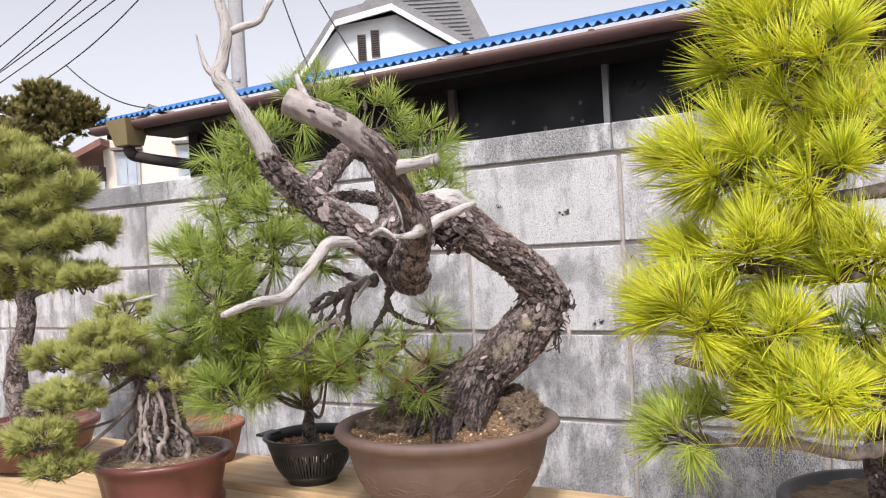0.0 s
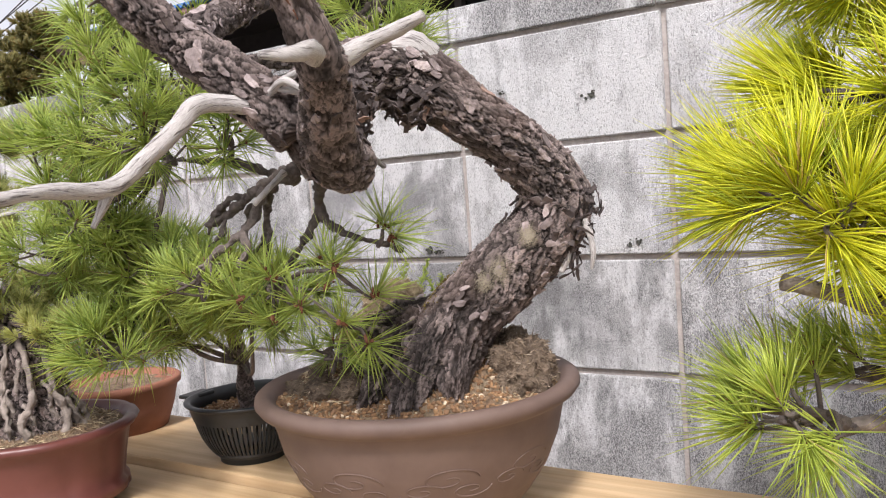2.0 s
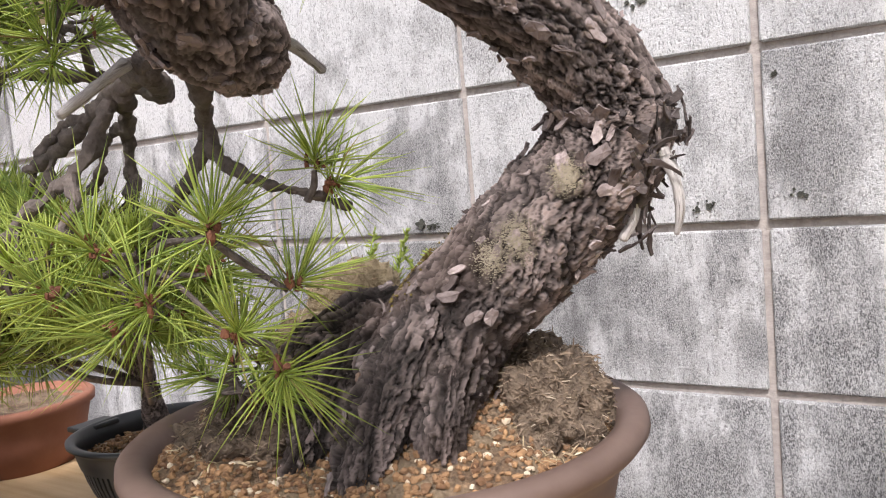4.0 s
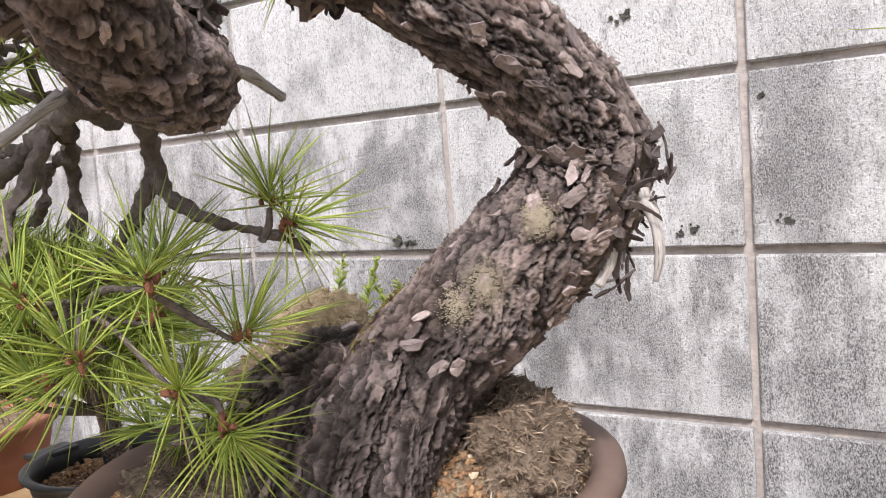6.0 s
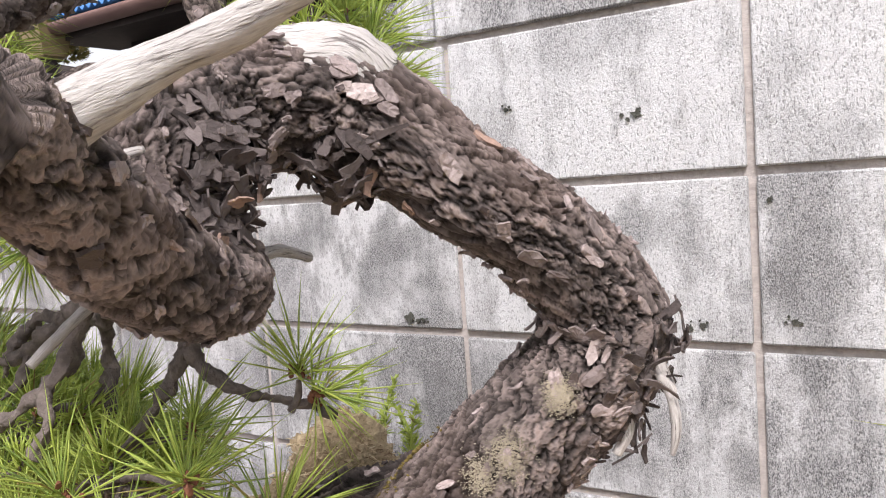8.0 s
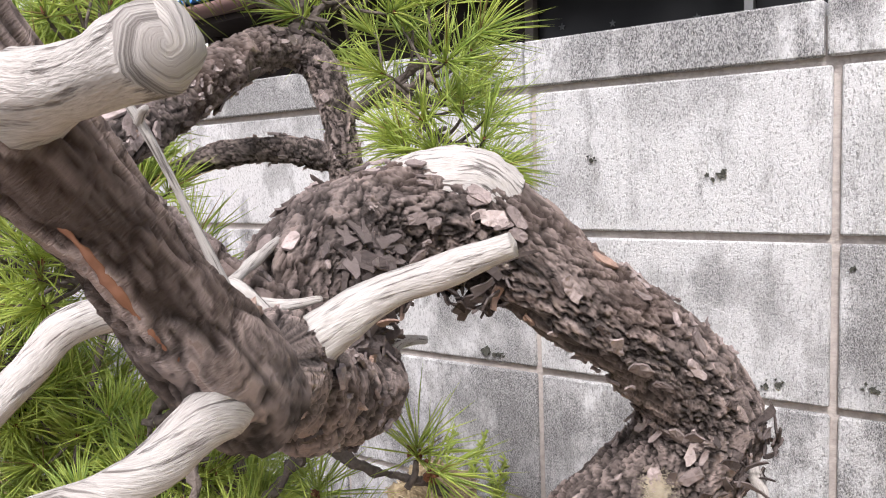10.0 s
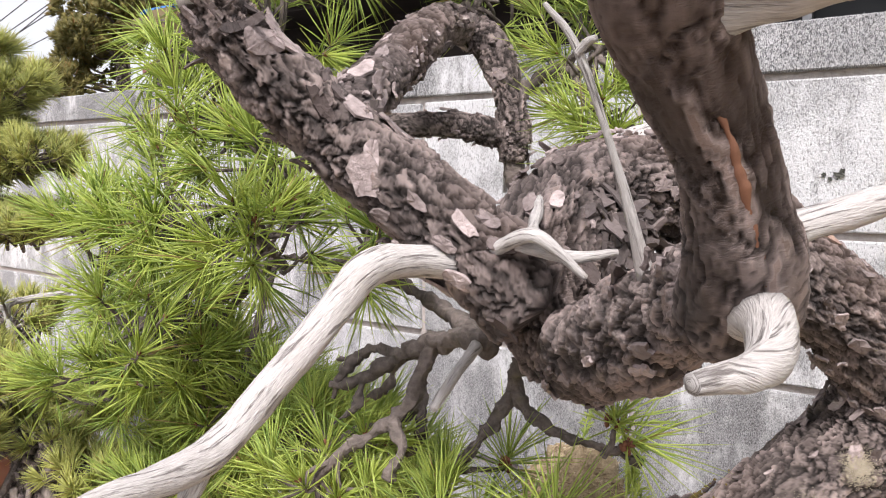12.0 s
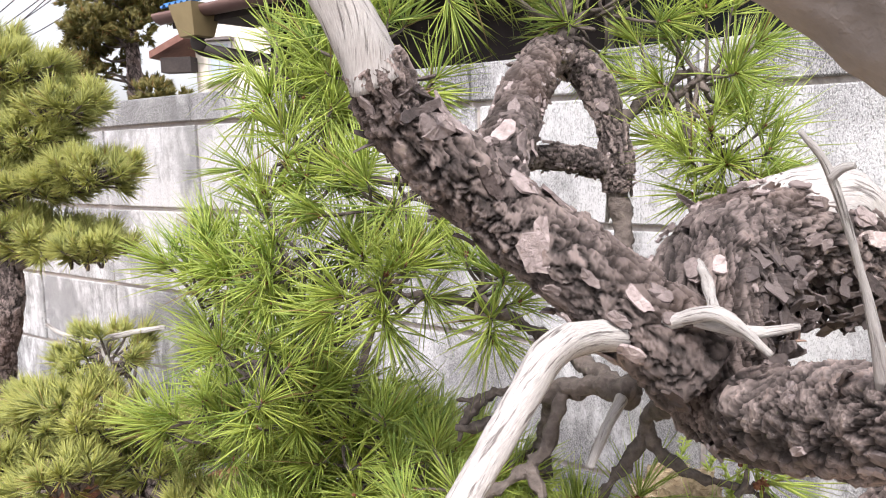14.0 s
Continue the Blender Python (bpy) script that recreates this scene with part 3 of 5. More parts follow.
LIMB_ARCH = [(-0.250, -0.745, 1.306, 0.016), (-0.290, -0.660, 1.342, 0.019), (-0.330, -0.560, 1.388, 0.0185), (-0.352, -0.485, 1.408, 0.018), (-0.326, -0.472, 1.385, 0.0165), (-0.300, -0.478, 1.330, 0.0145), (-0.298, -0.478, 1.286, 0.013)]
LIMB_BACK = [(-0.300, -0.480, 1.305, 0.011), (-0.330, -0.500, 1.315, 0.013), (-0.370, -0.530, 1.318, 0.012), (-0.430, -0.570, 1.300, 0.009)]


def scales(p, seed):
    """Uneven cells in unit space: distance to the rim between cells, two random values for each, and the height within the cell."""
    base = np.floor(p).astype(np.int64)
    f1 = np.full(len(p), 9.0)
    f2 = np.full(len(p), 9.0)
    ra, rb_, rise = np.zeros(len(p)), np.zeros(len(p)), np.zeros(len(p))
    for dx in (-1, 0, 1):
        for dy in (-1, 0, 1):
            for dz in (-1, 0, 1):
                ix, iy, iz = base[:, 0] + dx, base[:, 1] + dy, base[:, 2] + dz
                jx, jy, jz = lattice(ix, iy, iz, seed), lattice(ix, iy, iz, seed + 1), lattice(ix, iy, iz, seed + 2)
                ex, ey, ez = p[:, 0] - ix - jx, p[:, 1] - iy - jy, p[:, 2] - iz - jz
                dist = np.sqrt(ex * ex + ey * ey + ez * ez)
                near = dist < f1
                f2 = np.where(near, f1, np.minimum(f2, dist))
                f1 = np.where(near, dist, f1)
                ra = np.where(near, lattice(ix, iy, iz, seed + 3), ra)
                rb_ = np.where(near, lattice(ix, iy, iz, seed + 4), rb_)
                rise = np.where(near, ez, rise)
    return f2 - f1, ra, rb_, rise


def bark_tube(points, seed, cell=0.011, relief=0.0024, res=0.0014, stretch=0.62, furrow=0.0):
    """A limb covered with overlapping jagged bark scales; the shade of the crevices is put into the tone."""
    span = sum(math.dist(points[i][:3], points[i + 1][:3]) for i in range(len(points) - 1))
    mean_r = sum(p[3] for p in points) / len(points)
    steps = max(5, int(span / (len(points) - 1) / res))
    sides = max(20, int(2 * math.pi * mean_r / res))
    t = tube(points, steps, sides, 0.0032, 26.0, seed)
    verts, faces, uvs, c, r, tang, n1, n2 = t
    w, m = sides + 1, len(c)
    length = np.concatenate([[0], np.cumsum(np.linalg.norm(np.diff(c, axis=0), axis=1))])
    ang = 2 * np.pi * (np.arange(w) % sides) / sides
    twist = ang[None, :] + length[:, None] * 5.0
    p = np.stack([np.cos(twist) * mean_r, np.sin(twist) * mean_r, np.repeat(length[:, None] * stretch, w, 1)], -1).reshape(-1, 3)
    sd = int(seed * 13)
    warp = np.stack([fbm(p / cell * 1.1 + k * 9.7, sd + k, 5) for k in range(3)], 1) - 0.5
    q = p + warp * cell * 2.1
    rim1, a1, b1, rise1 = scales(q / cell, sd + 50)
    rim2, a2, b2, rise2 = scales(q / (cell * 0.42) + 3.3, sd + 80)
    fine = fbm(q / (cell * 0.16), sd + 95, 2)
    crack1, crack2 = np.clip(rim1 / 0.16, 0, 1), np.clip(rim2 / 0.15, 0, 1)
    h = relief * (0.9 * a1 + 0.55 * (b1 - 0.3) * rise1 * 2 + 0.40 * a2 + 0.35 * rise2 + 0.30 * fine - 1.0 - 1.2 * (1 - crack1) ** 2 - 0.40 * (1 - crack2))
    ctr = np.repeat(c[:, None, :], w, 1).reshape(-1, 3)
    groove = 0.0
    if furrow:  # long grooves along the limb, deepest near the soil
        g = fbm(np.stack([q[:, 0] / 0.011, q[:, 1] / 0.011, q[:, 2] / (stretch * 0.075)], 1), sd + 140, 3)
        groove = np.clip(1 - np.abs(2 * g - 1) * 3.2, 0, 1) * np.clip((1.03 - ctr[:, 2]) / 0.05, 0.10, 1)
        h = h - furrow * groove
    d = verts[:-2] - ctr
    d /= np.linalg.norm(d, axis=1, keepdims=True) + 1e-9
    verts[:-2] += d * h[:, None]
    # tone differs at random per scale and is paler at the raised end
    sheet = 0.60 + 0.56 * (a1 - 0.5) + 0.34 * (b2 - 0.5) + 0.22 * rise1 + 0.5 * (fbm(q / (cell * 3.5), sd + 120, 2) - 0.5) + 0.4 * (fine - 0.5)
    # shade of the cracks and long grooves is put into the tone
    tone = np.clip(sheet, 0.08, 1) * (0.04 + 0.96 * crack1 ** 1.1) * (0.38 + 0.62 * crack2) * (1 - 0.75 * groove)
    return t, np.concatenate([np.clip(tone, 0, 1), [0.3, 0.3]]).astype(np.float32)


def bark_limb(name, points, seed, parent, label="", cell=0.011, relief=0.0040, dens=4500, size=0.012, lift=0.0085, material=None, stretch=0.62, furrow=0.0):
    t, tone = bark_tube(points, seed, cell, relief, 0.0013, stretch, furrow)
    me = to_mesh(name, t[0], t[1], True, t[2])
    at = me.attributes.new("scale_tone_crevice_shade", "FLOAT", "POINT")
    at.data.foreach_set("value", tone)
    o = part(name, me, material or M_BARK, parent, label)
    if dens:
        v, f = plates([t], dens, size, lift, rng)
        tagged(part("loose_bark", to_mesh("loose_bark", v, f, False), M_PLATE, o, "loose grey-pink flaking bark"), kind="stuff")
    return t


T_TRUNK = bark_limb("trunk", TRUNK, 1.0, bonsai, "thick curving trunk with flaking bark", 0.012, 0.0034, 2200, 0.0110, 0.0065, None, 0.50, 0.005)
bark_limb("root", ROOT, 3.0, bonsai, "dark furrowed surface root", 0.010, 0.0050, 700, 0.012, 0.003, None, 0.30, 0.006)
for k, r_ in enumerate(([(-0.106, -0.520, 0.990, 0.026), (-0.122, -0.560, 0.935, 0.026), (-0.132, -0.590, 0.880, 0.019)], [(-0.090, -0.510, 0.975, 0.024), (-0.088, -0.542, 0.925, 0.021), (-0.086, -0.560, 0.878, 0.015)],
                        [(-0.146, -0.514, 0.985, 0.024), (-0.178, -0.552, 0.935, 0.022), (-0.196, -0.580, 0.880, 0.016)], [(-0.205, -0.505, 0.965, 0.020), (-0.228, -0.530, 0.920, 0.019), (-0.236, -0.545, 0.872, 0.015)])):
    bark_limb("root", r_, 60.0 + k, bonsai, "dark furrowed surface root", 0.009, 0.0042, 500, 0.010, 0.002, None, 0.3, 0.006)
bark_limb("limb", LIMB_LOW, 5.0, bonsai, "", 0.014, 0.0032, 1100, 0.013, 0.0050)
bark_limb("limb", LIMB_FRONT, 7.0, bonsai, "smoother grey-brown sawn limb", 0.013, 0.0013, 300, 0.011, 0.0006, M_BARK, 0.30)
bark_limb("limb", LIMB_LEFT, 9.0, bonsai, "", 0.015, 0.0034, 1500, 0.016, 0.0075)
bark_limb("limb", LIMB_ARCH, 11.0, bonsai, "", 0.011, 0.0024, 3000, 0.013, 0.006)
t = tube([(0.012, -0.929, 1.331, 0.0150), (-0.004, -0.941, 1.348, 0.0160), (-0.020, -0.953, 1.365, 0.0158), (-0.050, -0.968, 1.383, 0.0156), (-0.080, -0.985, 1.401, 0.0162)], 16, 40, 0.0022, 45.0, 6.0, 1.5, 9, 0.03)
part("limb_end", to_mesh("limb_end", t[0], t[1], True, t[2]), M_GREY_LIMB, bonsai, "weathered grey sawn end of the limb")
# orange heartwood showing through a split in the bark
t = tube([(0.0215, -0.9065, 1.290, 0.0006), (0.0242, -0.8990, 1.280, 0.0013), (0.0250, -0.8908, 1.268, 0.0015), (0.0256, -0.8785, 1.252, 0.0013), (0.0262, -0.8740, 1.245, 0.0005)], 12, 10, 0.0008, 300.0)
part("heartwood", to_mesh("heartwood", t[0], t[1], True, t[2]), M_RED_STREAK, bonsai, "orange heartwood in a split of the bark")
bark_limb("limb", LIMB_BACK, 12.0, bonsai, "", 0.008, 0.0016, 3000, 0.008, 0.002)


def torn_bark(centre, radius, count, length, parent, seed):
    """Curled strips of torn bark standing off one region of the trunk."""
    lr = np.random.default_rng(seed)
    verts, faces = [], []
    for _ in range(count):
        d = lr.normal(size=3)
        d /= np.linalg.norm(d)
        p = np.array(centre) + d * radius * lr.uniform(0.75, 1.0)
        along = lr.normal(size=3) * (1, 1, 0.6)
        along -= d * along.dot(d) * 0.92
        along /= np.linalg.norm(along)
        side = np.cross(along, d)
        ln, wd = length * lr.uniform(0.4, 1.2), length * lr.uniform(0.22, 0.60)
        curl, sway = lr.uniform(-0.15, 0.55), lr.normal(0, 0.25)
        o = len(verts)
        for i in range(5):
            s = i / 4
            q = p + along * ln * s + d * (curl * ln * s * s) + side * (sway * ln * s * s)
            w = wd * (1 - 0.5 * s * s) * lr.uniform(0.5, 1.3)
            for sgn, lay in ((-1, 0), (1, 0), (1, 1), (-1, 1)):
                verts.append(q + side * w * 0.5 * sgn - d * 0.0014 * lay + d * abs(sgn) * 0.0)
        for i in range(4):
            a = o + i * 4
            for k in range(4):
                k2 = (k + 1) % 4
                faces.append((a + k, a + k2, a + 4 + k2, a + 4 + k))
        faces += [(o, o + 3, o + 2, o + 1), (o + 16, o + 17, o + 18, o + 19)]
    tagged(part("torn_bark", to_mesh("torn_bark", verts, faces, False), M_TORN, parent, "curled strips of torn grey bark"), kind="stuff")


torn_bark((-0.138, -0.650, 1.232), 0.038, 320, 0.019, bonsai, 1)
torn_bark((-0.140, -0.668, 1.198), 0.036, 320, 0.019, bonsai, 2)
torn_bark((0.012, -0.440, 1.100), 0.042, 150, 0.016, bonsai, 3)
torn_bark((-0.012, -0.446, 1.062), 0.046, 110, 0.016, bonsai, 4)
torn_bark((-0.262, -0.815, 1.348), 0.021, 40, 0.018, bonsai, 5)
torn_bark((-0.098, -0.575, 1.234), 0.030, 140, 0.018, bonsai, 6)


def dead(points, sides=14, seed=0.0, rough=0.0009, parent=bonsai, label="bleached bare deadwood", name="jin"):
    t = tube(points, 10, sides, rough, 60.0, seed, 1.2, 5, 0.05)
    return part(name, to_mesh(name, t[0], t[1], True, t[2]), M_DEAD, parent, label)


FORK, TIP = (-0.191, -0.887, 1.156), (-0.168, -1.025, 1.144)
dead([(-0.160, -0.728, 1.224, 0.0090), (-0.178, -0.768, 1.229, 0.0088), (-0.184, -0.795, 1.226, 0.0092), (-0.188, -0.814, 1.208, 0.0084), (-0.190, -0.842, 1.186, 0.0078), (*FORK, 0.0076), (*[FORK[i] * 0.5 + TIP[i] * 0.5 for i in (0, 1)], FORK[2] * 0.5 + TIP[2] * 0.5 + 0.004, 0.0058), (*TIP, 0.0040)], 16, 1)
dead([(*FORK, 0.0056), (-0.193, -0.895, 1.140, 0.0045), (-0.195, -0.904, 1.124, 0.0028)], 10, 2)
dead([(0.016, -0.910, 1.312, 0.0130), (0.030, -0.912, 1.3135, 0.0090), (0.052, -0.914, 1.3145, 0.0070), (0.086, -0.920, 1.316, 0.0072)], 18, 3)
dead([(-0.006, -0.812, 1.236, 0.0100), (0.008, -0.788, 1.252, 0.0072), (0.028, -0.775, 1.261, 0.0058), (0.051, -0.766, 1.2705, 0.0038)], 14, 4)
dead([(0.014, -0.854, 1.236, 0.0100), (0.027, -0.874, 1.236, 0.0074), (0.033, -0.898, 1.230, 0.0058), (0.024, -0.920, 1.228, 0.0026)], 14, 5)
dead([(-0.165, -0.732, 1.228, 0.0046), (-0.142, -0.742, 1.236, 0.0044), (-0.119, -0.748, 1.244, 0.0040), (-0.106, -0.744, 1.236, 0.0032), (-0.094, -0.738, 1.224, 0.0016)], 10, 6)
dead([(-0.130, -0.744, 1.238, 0.0030), (-0.106, -0.733, 1.233, 0.0030), (-0.085, -0.722, 1.236, 0.0014)], 9, 36)
dead([(-0.119, -0.747, 1.246, 0.0034), (-0.136, -0.712, 1.256, 0.0026), (-0.168, -0.655, 1.268, 0.0012)], 8, 7)
dead([(-0.034, -0.808, 1.236, 0.0034), (-0.040, -0.822, 1.276, 0.0016), (-0.049, -0.837, 1.316, 0.0015), (-0.057, -0.846, 1.331, 0.0008)], 10, 8, 0.0004)
dead([(-0.049, -0.837, 1.315, 0.0018), (-0.045, -0.838, 1.318, 0.0012), (-0.041, -0.839, 1.319, 0.0006)], 7, 38)
dead([(-0.205, -0.668, 1.165, 0.0045), (-0.206, -0.690, 1.150, 0.0038), (-0.205, -0.714, 1.134, 0.0030)], 8, 9)
# crown deadwood
dead([(-0.262, -0.828, 1.362, 0.0155), (-0.268, -0.842, 1.392, 0.0130), (-0.280, -0.858, 1.428, 0.0115), (-0.292, -0.868, 1.455, 0.0100), (-0.305, -0.876, 1.482, 0.0110), (-0.299, -0.872, 1.505, 0.0090), (-0.292, -0.868, 1.548, 0.0085), (-0.299, -0.872, 1.592, 0.0075), (-0.304, -0.875, 1.640, 0.0050)], 18, 11)
dead([(-0.304, -0.876, 1.480, 0.0060), (-0.318, -0.884, 1.492, 0.0045), (-0.326, -0.888, 1.520, 0.0028), (-0.330, -0.891, 1.545, 0.0010)], 10, 12)
dead([(-0.292, -0.868, 1.545, 0.0065), (-0.272, -0.856, 1.552, 0.0060), (-0.250, -0.843, 1.560, 0.0050), (-0.238, -0.836, 1.582, 0.0042), (-0.232, -0.832, 1.590, 0.0030)], 10, 13)
dead([(-0.058, -0.970, 1.384, 0.0070), (-0.062, -0.972, 1.402, 0.0050), (-0.068, -0.975, 1.420, 0.0042), (-0.071, -0.976, 1.432, 0.0030)], 10, 14)
dead([(0.036, -0.446, 1.088, 0.0050), (0.046, -0.452, 1.070, 0.0040), (0.049, -0.455, 1.050, 0.0035), (0.046, -0.456, 1.034, 0.0018)], 8, 15)
dead([(0.020, -0.452, 1.062, 0.0035), (0.018, -0.458, 1.045, 0.0040), (0.012, -0.462, 1.032, 0.0030)], 8, 16, label="pale split end of torn wood")
dead([(-0.140, -0.628, 1.174, 0.0050), (-0.162, -0.575, 1.178, 0.0044), (-0.182, -0.523, 1.168, 0.0034)], 9, 17)
dead([(-0.302, -0.478, 1.300, 0.0060), (-0.306, -0.474, 1.280, 0.0045), (-0.312, -0.470, 1.258, 0.0020)], 8, 18)
# bare streaked wood over the top of the bend
t = tube([(-0.152, -0.614, 1.268, 0.017), (-0.130, -0.594, 1.279, 0.0255), (-0.104, -0.569, 1.2825, 0.0265), (-0.086, -0.552, 1.270, 0.022)], 14, 40, 0.0022, 60.0, 4.0, 3.0, 13, 0.035)
part("scar", to_mesh("scar", t[0], t[1], True, t[2]), M_DEAD, bonsai, "pale weathered scar of bare streaked wood")


def twig(points, name="branch", parent=bonsai, seed=0.0, material=None, label=""):
    points = [(*p_[:3], p_[3] * 0.80) for p_ in points]
    t = tube(points, 16, 12, 0.0036, 120.0, seed)
    return part(name, to_mesh(name, t[0], t[1], True, t[2]), material or M_TWIG, parent, label)


# bare branches hanging under the crown
HUB = (-0.205, -0.655, 1.168)
for k, pts_ in enumerate((
        [(*HUB, 0.011), (-0.250, -0.640, 1.158, 0.009), (-0.290, -0.641, 1.142, 0.007), (-0.318, -0.650, 1.122, 0.006), (-0.348, -0.655, 1.112, 0.004)],
        [(-0.262, -0.640, 1.153, 0.0075), (-0.268, -0.662, 1.112, 0.006), (-0.280, -0.672, 1.098, 0.005), (-0.300, -0.686, 1.084, 0.0035)],
        [(-0.250, -0.640, 1.156, 0.008), (-0.285, -0.615, 1.140, 0.0065), (-0.300, -0.606, 1.112, 0.0055), (-0.305, -0.604, 1.090, 0.005), (-0.335, -0.600, 1.068, 0.004)],
        [(-0.290, -0.641, 1.142, 0.006), (-0.320, -0.640, 1.142, 0.005), (-0.345, -0.636, 1.130, 0.0042), (-0.366, -0.630, 1.126, 0.003)],
        [(-0.180, -0.640, 1.160, 0.009), (-0.215, -0.606, 1.132, 0.0075), (-0.210, -0.604, 1.112, 0.006), (-0.185, -0.592, 1.090, 0.005), (-0.160, -0.570, 1.080, 0.004), (-0.140, -0.555, 1.068, 0.003)],
        [(-0.214, -0.605, 1.125, 0.006), (-0.232, -0.615, 1.090, 0.005), (-0.252, -0.630, 1.060, 0.0045), (-0.275, -0.640, 1.040, 0.004)],
        [(-0.300, -0.606, 1.100, 0.0045), (-0.296, -0.612, 1.074, 0.004), (-0.305, -0.618, 1.056, 0.003)],
        [(-0.205, -0.655, 1.160, 0.009), (-0.260, -0.600, 1.160, 0.008), (-0.330, -0.560, 1.170, 0.007), (-0.400, -0.560, 1.190, 0.006), (-0.470, -0.600, 1.200, 0.004)],
        [(-0.352, -0.485, 1.405, 0.008), (-0.356, -0.470, 1.440, 0.006), (-0.375, -0.470, 1.480, 0.005), (-0.395, -0.500, 1.520, 0.003)],
        [(-0.356, -0.470, 1.440, 0.005), (-0.350, -0.455, 1.470, 0.004), (-0.352, -0.450, 1.510, 0.003)],
        [(-0.305, -0.480, 1.340, 0.008), (-0.285, -0.430, 1.370, 0.007), (-0.255, -0.420, 1.390, 0.005), (-0.235, -0.430, 1.370, 0.004)],
        [(-0.318, -0.650, 1.122, 0.0045), (-0.322, -0.660, 1.100, 0.004), (-0.336, -0.668, 1.088, 0.003)],
        [(-0.275, -0.668, 1.104, 0.0045), (-0.262, -0.676, 1.085, 0.004), (-0.268, -0.684, 1.066, 0.003)],
        [(-0.330, -0.640, 1.138, 0.004), (-0.344, -0.648, 1.120, 0.0035), (-0.350, -0.652, 1.102, 0.0025)],
        [(-0.285, -0.615, 1.140, 0.005), (-0.318, -0.612, 1.128, 0.0045), (-0.330, -0.612, 1.104, 0.004), (-0.352, -0.610, 1.094, 0.003)],
        [(-0.298, -0.478, 1.290, 0.012), (-0.292, -0.480, 1.250, 0.011), (-0.290, -0.500, 1.215, 0.010), (-0.270, -0.540, 1.190, 0.010)])):
    twig(pts_, seed=k * 1.7)


def foliage(parent, blobs, material, seed, length=0.06, per=55, spread=62, width=0.00065, up=0.5, stem=0.012, lean=(0, 0, 0), twig_r=0.0022, bud=True, twigs=True, dense=1.5):
    """Sprays of needle tufts on twigs. Each blob: anchor, centre, radii, number of tufts."""
    lr = np.random.default_rng(seed)
    for anchor, centre, radii, n in blobs:
        a, c, rad = np.array(anchor, float), np.array(centre, float), np.array(radii, float)
        mid = (a + c) / 2 + lr.normal(0, 0.10, 3) * np.linalg.norm(c - a)
        spine = spline([(*a, 1), (*mid, 1), (*c, 1)], 8)[:, :3]
        pieces = []
        spine_tube = tube([(*a, twig_r * 1.9), (*mid, twig_r * 1.5), (*c, twig_r)], 5, 7, 0.0008, 80.0, seed)
        tufts = []
        for _ in range(int(n * dense)):
            d = lr.normal(size=3)
            d /= np.linalg.norm(d)
            p = c + d * rad * lr.uniform(0.45, 1.0) ** 0.6
            root = spine[np.argmin(np.linalg.norm(spine - p, axis=1) + lr.uniform(0, 0.03, len(spine)))]
            way = d * 0.75 + np.array([0, 0, up]) + np.array(lean) + lr.normal(0, 0.28, 3)
            way /= np.linalg.norm(way)
            knee = (root + p) / 2 - way * 0.012 + lr.normal(0, 0.006, 3)
            if twigs:
                pieces.append(tube([(*root, twig_r), (*knee, twig_r * 0.8), (*p, twig_r * 0.62), (*(p + way * stem), twig_r * 0.5)], 3, 5, 0, 1, 0)[:3])
            tufts.append((p, way, int(per * lr.uniform(0.7, 1.25)), length * lr.uniform(0.8, 1.15), spread * lr.uniform(0.8, 1.15), stem))
        br = part("branch", to_mesh("branch", spine_tube[0], spine_tube[1], True, spine_tube[2]), M_TWIG, parent)
        if pieces:
            v, f, uv = join(pieces)
            tagged(part("fine_twig", to_mesh("fine_twig", v, f, True, uv), M_TWIG, br), kind="stuff")
        tagged(part("needles", needle_mesh("needles", tufts, lr, width), material, br), kind="stuff")
        if bud:
            ends = [t[0] + t[1] * t[5] for t in tufts]
            tagged(part("bud", pebble_mesh("bud", ends, lr.uniform(0.0016, 0.0028, len(ends)), lr, 1.3), M_BUD, br, "small red-brown bud"), kind="stuff")


